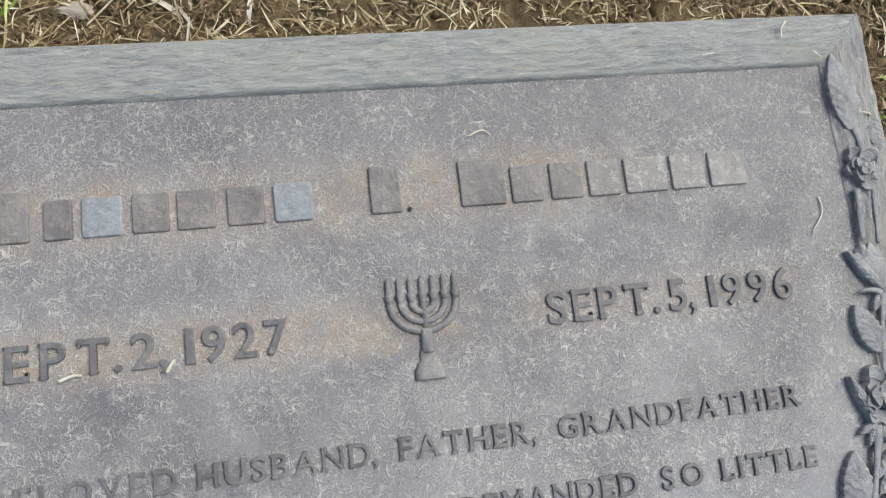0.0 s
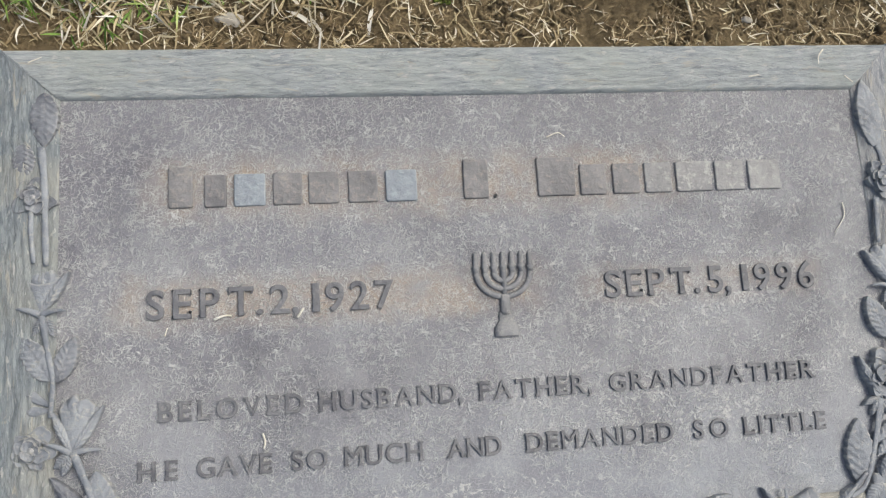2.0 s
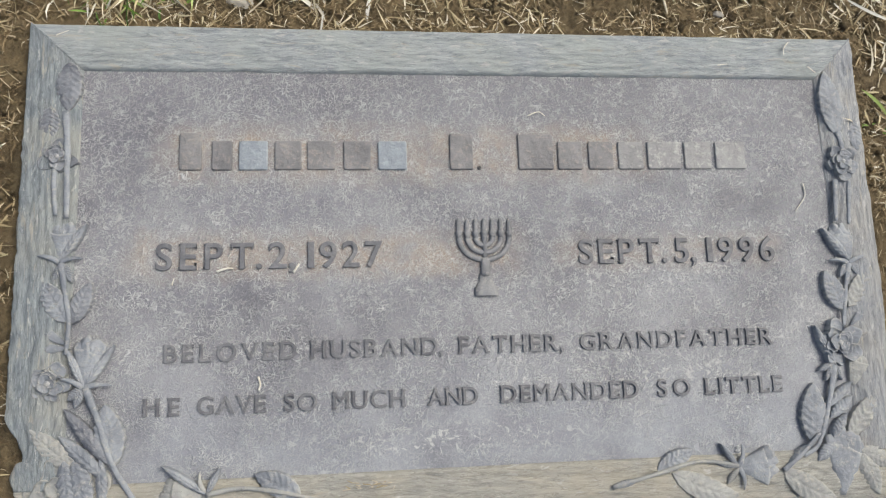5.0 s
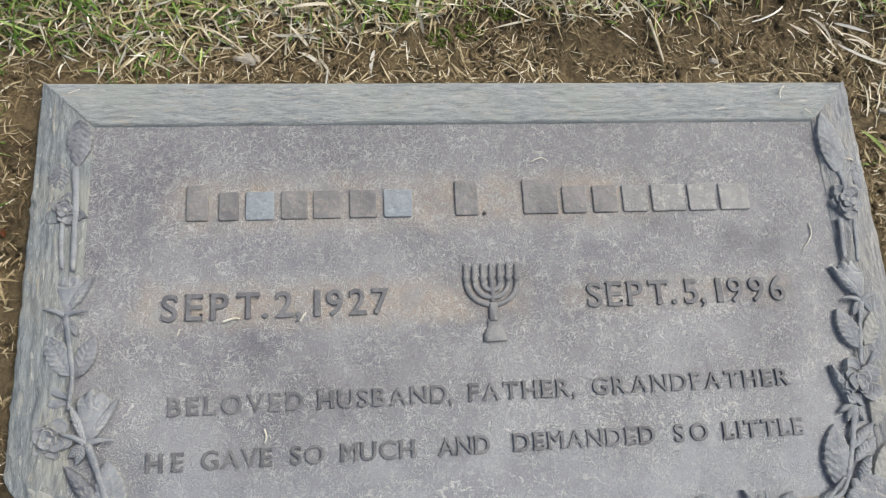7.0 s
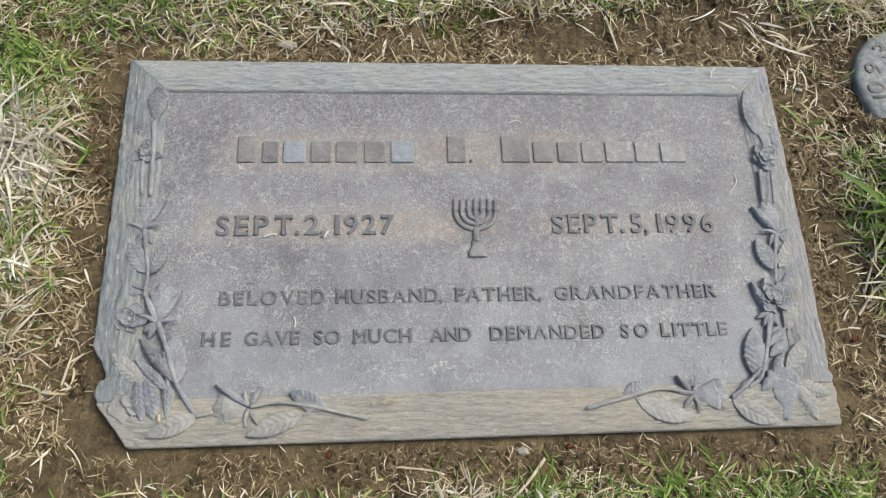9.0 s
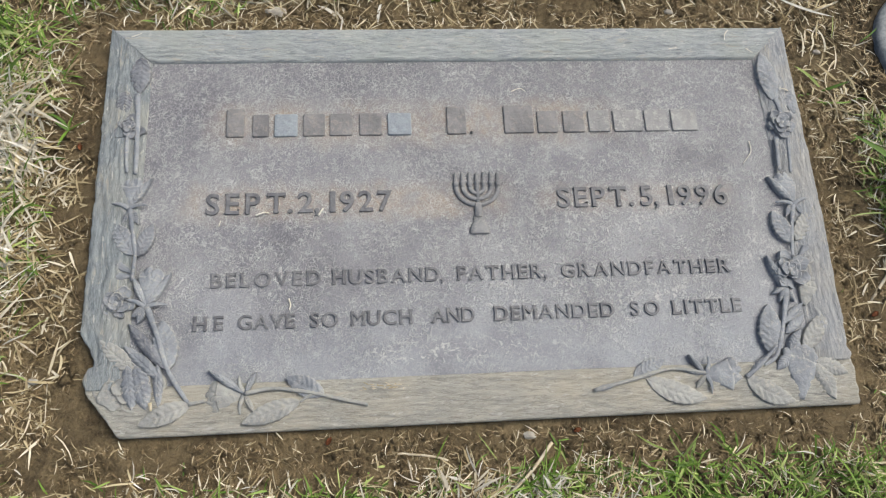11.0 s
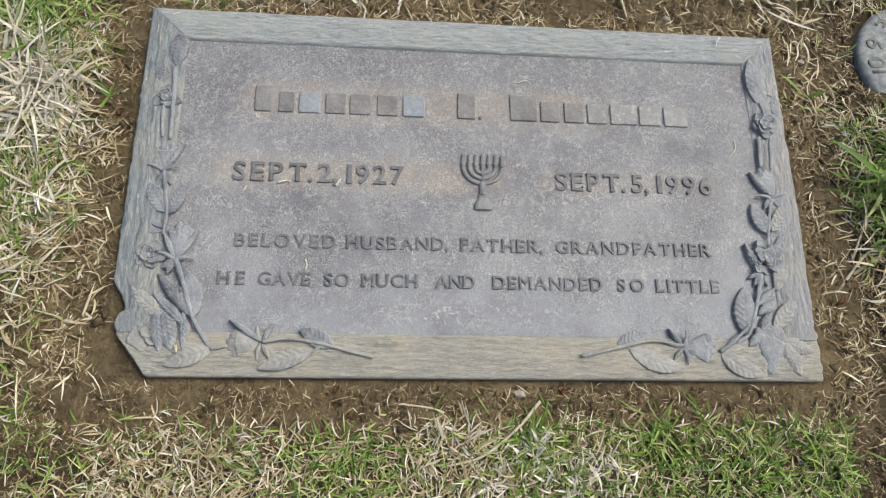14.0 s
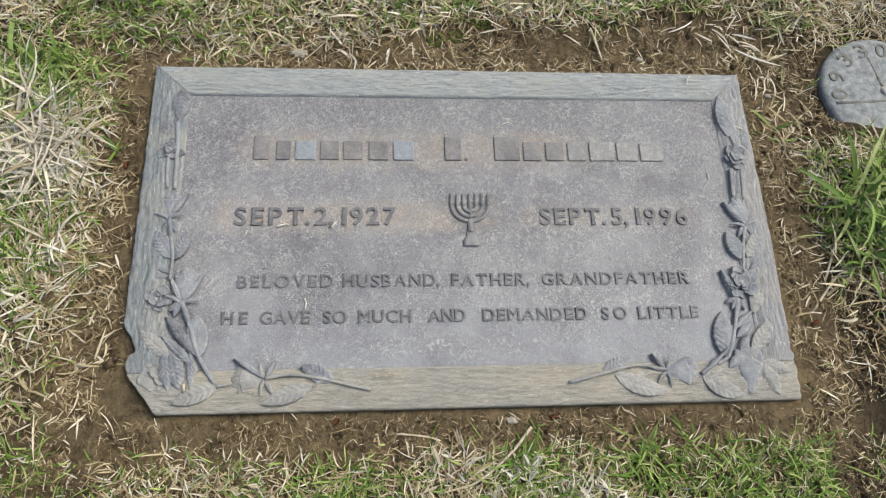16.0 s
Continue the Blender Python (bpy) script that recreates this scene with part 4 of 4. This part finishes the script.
def blades(name, xy, heading, length, width, rise, material, label, category="grass", droop=1.0, seg=3):
    """Many curved tapering blades in one mesh. rise: how steeply each leaves the ground, in radians."""
    n = len(xy)
    t = np.linspace(0, 1, seg + 1)
    z0 = np.array([soil_height(x, y) for x, y in xy]) - 0.001
    bendy = rng.uniform(0.3, 1.4, n) * droop
    twist = rng.normal(0, 0.28, n)
    ang = rise[:, None] - bendy[:, None] * t[None, :]
    step = length[:, None] / seg
    run = np.cumsum(np.cos(ang) * step, 1) - np.cos(ang[:, :1]) * step
    up = np.cumsum(np.sin(ang) * step, 1) - np.sin(ang[:, :1]) * step
    head = heading[:, None] + twist[:, None] * t[None, :]
    cx = xy[:, :1] + run * np.cos(head)
    cy = xy[:, 1:] + run * np.sin(head)
    cz = z0[:, None] + np.maximum(up, -0.0015 - 0.004 * t) + 0.0012
    w = width[:, None] / 2 * np.interp(t, (0, 0.2, 0.4, 0.6, 0.8, 1), (0.55, 0.9, 1.0, 0.9, 0.6, 0.05))[None, :]
    lean = rng.uniform(-0.7, 0.7, n)[:, None]
    dx, dy, dz = -np.sin(head) * w * np.cos(lean), np.cos(head) * w * np.cos(lean), w * np.sin(lean)
    left = np.stack([cx + dx, cy + dy, cz + dz], -1)
    right = np.stack([cx - dx, cy - dy, cz - dz], -1)
    keel = np.stack([cx, cy, cz - 0.22 * w], -1)
    v = np.stack([left, keel, right], 2).reshape(-1, 3)
    per = (seg + 1) * 3
    one = []
    for k in range(seg):
        a = 3 * k
        one += [(a, a + 1, a + 4, a + 3), (a + 1, a + 2, a + 5, a + 4)]
    f = (np.array(one)[None] + (np.arange(n) * per)[:, None, None]).reshape(-1, 4)
    me = bpy.data.meshes.new(name)
    me.from_pydata(v.tolist(), [], f.tolist())
    ob = mesh_part(name, me, material)
    return tagged(ob, label, category, kind="stuff")


def cover(x, y):
    """How thick the grass stands: 0 on the plaque and bare soil, 1 in closed turf."""
    d = max(-0.306 - x, x - 0.307, -0.166 - y, y - 0.1795)
    if d < 0.004 or math.hypot(x - 0.473, y - 0.167) < 0.074:
        return 0.0
    n = noise.noise((x * 17, y * 17, 6.0)) * 0.6 + noise.noise((x * 45, y * 45, 2.0)) * 0.4
    if x < -0.306 and y < 0.2:
        g = (d - 0.034) / 0.03
        if y < -0.06:
            g = (d - 0.04) / 0.07 * 0.8
    elif y > 0.1795:
        g = (y - 0.212 - 0.024 * (x > -0.05) - 0.012 * (0.2 < x < 0.34) + 0.012 * (x > 0.36)) / 0.03 + (0.5 if x < -0.2 else 0)
    elif y < -0.166 and x < 0.32:
        g = (-0.196 - y) / 0.022
    else:
        g = (x - 0.355) / 0.03
        if y < -0.06:
            g = min(g, 0.2 + (-0.2 - y) / 0.03) if y < -0.2 else -0.05
        if y > 0.10:
            g = 0.05
    return max(0.0, min(1.0, g + 0.9 * n))


GREEN_SPOTS = ((-0.43, 0.165, 0.04, 0.8), (-0.46, 0.03, 0.045, 0.85), (-0.44, -0.02, 0.03, 0.3), (0.395, 0.03, 0.06, 0.5), (0.43, -0.02, 0.05, 0.5), (0.46, 0.06, 0.06, 0.5), (0.05, -0.205, 0.03, 0.9), (0.15, -0.215, 0.03, 0.7), (0.3, -0.24, 0.05, 0.8), (0.22, -0.235, 0.04, 0.7),
               (-0.36, -0.22, 0.05, 0.5), (-0.12, -0.235, 0.05, 0.6), (-0.33, 0.27, 0.07, 0.6), (-0.40, 0.02, 0.06, 0.3), (-0.39, -0.13, 0.08, 0.3), (-0.37, 0.17, 0.05, 0.4), (0.0, 0.30, 0.05, 0.4), (-0.19, 0.26, 0.05, 0.5), (0.25, 0.29, 0.05, 0.5))


def greenness(x, y):
    g = 0.14 + 0.35 * noise.noise((x * 9, y * 9, 11.0))
    for sx, sy, r, k in GREEN_SPOTS:
        g += k * math.exp(-((x - sx) ** 2 + (y - sy) ** 2) / (r * r))
    if y < -0.2:
        g += 0.10 + (0.26 if x > 0.02 else 0.0)
    return g


def scatter(n, power, x0=-0.60, x1=0.60, y0=-0.36, y1=0.42):
    """Places picked by the thickness of the grass and by a wish for green (power > 0) or dry (power < 0) spots."""
    out = []
    pts = np.stack([rng.uniform(x0, x1, n), rng.uniform(y0, y1, n)], -1)
    luck = rng.uniform(0, 1, n)
    for (x, y), k in zip(pts, luck):
        c = cover(x, y)
        if c <= 0:
            continue
        g = max(0.0, min(1.0, greenness(x, y)))
        if k < c * (g if power > 0 else 1 - 0.75 * g):
            out.append((x, y))
    return np.array(out)


def lay(name, xy, ln, wd, rise, material, label, droop=1.0):
    n = len(xy)
    short = np.where(xy[:, 1] < -0.166, 0.72, 1.0)
    blades(name, xy, rng.uniform(0, math.tau, n), rng.gamma(7, ln / 7, n) * short, rng.uniform(0.6, 1.4, n) * wd * np.sqrt(short), rng.uniform(*rise, n), material, label, droop=droop)


lay("green_grass", scatter(95000, 1), 0.019, 0.0016, (0.3, 1.3), GREEN, "short green lawn grass around the plaque")
lay("dry_grass", scatter(120000, -1), 0.018, 0.0014, (0.0, 0.8), STRAW, "matted bleached dry grass around the plaque", 0.5)
lay("bleached_grass", scatter(26000, -1), 0.017, 0.0013, (0.1, 0.9), BLEACHED, "bleached white dead grass among the turf", 0.6)
lay("litter", scatter(45000, -1), 0.010, 0.0009, (0.0, 0.5), RUSSET, "fine russet plant litter in the turf", 0.5)


def outer_scatter(n):
    """Sparser turf out of the close view."""
    pts = rng.normal(0, 0.75, (n, 2))
    return pts[(np.abs(pts[:, 0]) > 0.59) | (pts[:, 1] < -0.35) | (pts[:, 1] > 0.41)]


lay("outer_turf", outer_scatter(34000), 0.030, 0.0034, (0.2, 1.2), GREEN, "green turf farther from the plaque")
lay("outer_dry_turf", outer_scatter(34000), 0.028, 0.0034, (0.0, 0.8), STRAW, "dry turf farther from the plaque")


def bare_scatter(n, reach):
    """Sparse places on the bare soil beside the plaque."""
    out = []
    for x, y, k in zip(rng.uniform(-0.42, 0.46, n), rng.uniform(-0.27, 0.3, n), rng.uniform(0, 1, n)):
        d = max(-0.306 - x, x - 0.307, -0.167 - y, y - 0.181)
        if d < 0.004 or d > reach or math.hypot(x - 0.473, y - 0.167) < 0.074:
            continue
        if k < 0.5 + 0.9 * noise.noise((x * 30, y * 30, 15)):
            out.append((x, y))
    return np.array(out)


lay("straw_scatter", bare_scatter(15000, 0.10), 0.014, 0.0009, (0.0, 0.3), STRAW, "short dry straws scattered on the soil", 0.3)
lay("straw_crumbs", bare_scatter(95000, 0.11), 0.0065, 0.0008, (0.0, 0.5), TAN, "fine straw crumbs on the soil", 0.3)
lay("litter_scatter", bare_scatter(60000, 0.11), 0.0045, 0.0007, (0.0, 0.3), RUSSET, "crumbs of brown plant litter on the soil", 0.3)


def soil_crumbs(xy, mean):
    """Many small angular crumbs of earth in one mesh."""
    n = len(xy)
    shape = np.array(((1, 0, 0), (-1, 0, 0), (0, 1, 0), (0, -1, 0), (0, 0, 0.8), (0, 0, -0.8)), float)
    size = rng.gamma(2.2, mean / 2.2, n)
    v = shape[None] * size[:, None, None] * rng.uniform(0.55, 1.3, (n, 6, 1))
    v += rng.normal(0, 0.25, (n, 6, 3)) * size[:, None, None]
    v[:, :, 0] += xy[:, :1]
    v[:, :, 1] += xy[:, 1:]
    v[:, :, 2] += np.array([soil_height(x, y) for x, y in xy])[:, None] + 0.3 * size[:, None]
    one = np.array(((0, 2, 4), (2, 1, 4), (1, 3, 4), (3, 0, 4), (2, 0, 5), (1, 2, 5), (3, 1, 5), (0, 3, 5)))
    f = (one[None] + (np.arange(n) * 6)[:, None, None]).reshape(-1, 3)
    me = bpy.data.meshes.new("soil_crumbs")
    me.from_pydata(v.reshape(-1, 3).tolist(), [], f.tolist())
    tagged(mesh_part("soil_crumbs", me, SOIL), "fine crumbs of brown earth on the bare soil", "soil", kind="stuff")


soil_crumbs(bare_scatter(70000, 0.11), 0.0010)


def drift(n, x0, x1, y0, y1):
    """Loose straws blown together in one stretch of bare soil."""
    pts = np.stack([rng.uniform(x0, x1, n), rng.uniform(y0, y1, n)], -1)
    keep = [0.35 + 1.1 * noise.noise((x * 26, y * 26, 31)) > rng.uniform() * 0.9 for x, y in pts]
    return pts[np.array(keep)]


lay("straw_drift", drift(1500, -0.42, -0.318, -0.17, 0.06), 0.015, 0.0016, (0.0, 0.5), STRAW, "dry straws drifted beside the plaque", 0.4)
lay("straw_drift", drift(1500, -0.31, 0.37, 0.184, 0.222), 0.011, 0.0011, (0.0, 0.4), STRAW, "dry straws drifted beside the plaque", 0.4)
lay("straw_drift", drift(700, -0.30, 0.31, -0.195, -0.170), 0.008, 0.0010, (0.0, 0.5), TAN, "broken brown straws drifted beside the plaque", 0.4)
lay("straw_drift", drift(500, 0.32, 0.39, -0.16, 0.2), 0.013, 0.0014, (0.0, 0.5), STRAW, "dry straws drifted beside the plaque", 0.4)


def tuft(x, y, n, ln, wd, material, label, spread=0.006, rise=(0.25, 1.2), seed=1):
    r = np.random.default_rng(seed)
    xy = np.stack([x + r.normal(0, spread, n), y + r.normal(0, spread, n)], -1)
    heading = r.uniform(0, math.tau, n)
    ob = blades("grass_tuft", xy, heading, r.gamma(9, ln / 9, n), r.uniform(0.6, 1.3, n) * wd, r.uniform(*rise, n), material, label, "grass tuft", 0.7, 6)
    del ob["kind"]
    return tagged(ob, group="grass tufts round the plaque")


for x, y, n, ln, wd, s, seed in ((0.400, 0.030, 26, 0.065, 0.0045, 0.010, 1), (0.425, -0.010, 26, 0.045, 0.004, 0.012, 2), (0.405, -0.035, 20, 0.035, 0.0035, 0.012, 3), (0.375, 0.005, 20, 0.032, 0.003, 0.012, 4), (0.445, 0.05, 24, 0.05, 0.004, 0.014, 5),
                                (-0.43, 0.17, 22, 0.05, 0.004, 0.018, 6), (-0.46, 0.05, 26, 0.05, 0.0042, 0.018, 7), (-0.40, 0.13, 18, 0.04, 0.003, 0.014, 8), (0.05, -0.205, 44, 0.019, 0.0014, 0.010, 9), (0.155, -0.205, 30, 0.020, 0.0018, 0.010, 10),
                                (0.19, -0.195, 12, 0.016, 0.0018, 0.006, 11), (0.3, -0.235, 30, 0.026, 0.002, 0.02, 12), (0.25, -0.222, 26, 0.022, 0.0018, 0.016, 13), (-0.347, -0.022, 9, 0.012, 0.0016, 0.004, 14), (0.335, 0.115, 5, 0.028, 0.0025, 0.004, 15)):
    tuft(x, y, n, ln, wd, BROAD if wd > 0.0025 else GREEN, "tuft of green grass blades rising from the soil", s, seed=seed)
for x, y, n, ln, wd, s, seed in ((-0.395, 0.085, 30, 0.045, 0.0042, 0.012, 21), (-0.42, 0.10, 26, 0.04, 0.004, 0.014, 22), (0.36, 0.13, 14, 0.025, 0.002, 0.01, 23), (0.335, 0.185, 14, 0.024, 0.0016, 0.014, 24), (-0.005, -0.224, 18, 0.02, 0.002, 0.01, 25), (0.40, -0.07, 20, 0.035, 0.003, 0.014, 26)):
    tuft(x, y, n, ln, wd, STRAW, "tuft of bleached dead grass blades", s, (0.1, 0.8), seed)
for x, y, n, ln, s, seed in ((-0.397, 0.088, 60, 0.044, 0.016, 41), (-0.405, 0.070, 50, 0.04, 0.016, 42), (-0.385, 0.115, 40, 0.034, 0.014, 43), (-0.44, 0.10, 50, 0.042, 0.02, 44), (-0.425, 0.06, 44, 0.04, 0.018, 53), (-0.42, 0.13, 30, 0.036, 0.018, 54), (-0.40, 0.03, 20, 0.032, 0.014, 45), (-0.385, -0.06, 18, 0.028, 0.016, 46), (-0.42, -0.10, 22, 0.032, 0.02, 47),
                              (-0.02, -0.218, 14, 0.018, 0.010, 48), (0.08, 0.245, 14, 0.028, 0.014, 49), (0.31, 0.235, 18, 0.03, 0.016, 50), (-0.10, 0.225, 14, 0.026, 0.016, 51), (-0.03, 0.247, 18, 0.024, 0.014, 52)):
    tuft(x, y, n, ln, 0.0024, BLEACHED, "tuft of bleached white dead grass", s, (0.1, 0.9), seed)
for x, y, n, seed in ((-0.392, 0.098, 90, 61), (-0.378, 0.078, 90, 62), (-0.372, 0.056, 70, 63), (-0.40, 0.06, 60, 64), (-0.392, 0.118, 50, 65), (-0.375, -0.02, 40, 66)):
    tuft(x, y, n, 0.024, 0.0020, BLEACHED, "curled clump of white dead grass beside bare soil", 0.011, (0.3, 1.4), seed)
for x, y, n, seed in ((0.042, -0.220, 34, 71), (0.088, -0.237, 40, 72), (0.013, -0.254, 30, 73), (0.048, -0.236, 26, 74), (0.113, -0.233, 24, 75), (0.061, -0.259, 30, 76)):
    tuft(x, y, n, 0.016, 0.0017, BLEACHED, "curled bleached dead grass among green lawn", 0.009, (0.3, 1.3), seed)
tuft(-0.336, 0.088, 6, 0.022, 0.0028, GREEN, "single yellow-green sprout in bare soil", 0.001, (0.15, 0.6), 31)


def moss_patch(x, y, size):
    bm = bmesh.new()
    for k in range(60):
        a, r = random.uniform(0, math.tau), size * math.sqrt(random.random())
        px, py = x + r * math.cos(a), y + 0.7 * r * math.sin(a)
        bmesh.ops.create_icosphere(bm, subdivisions=1, radius=random.uniform(0.0008, 0.002), matrix=Matrix.Translation((px, py, soil_height(px, py) + 0.0006)))
    return tagged(part("moss_patch", bm, MOSS), "low cushion of dark green moss on soil", "moss", "moss cushions")


random.seed(5)
for x, y, s in ((-0.052, 0.241, 0.009), (-0.02, 0.225, 0.010), (0.005, 0.23, 0.012), (0.03, 0.245, 0.010)):
    moss_patch(x, y, s)
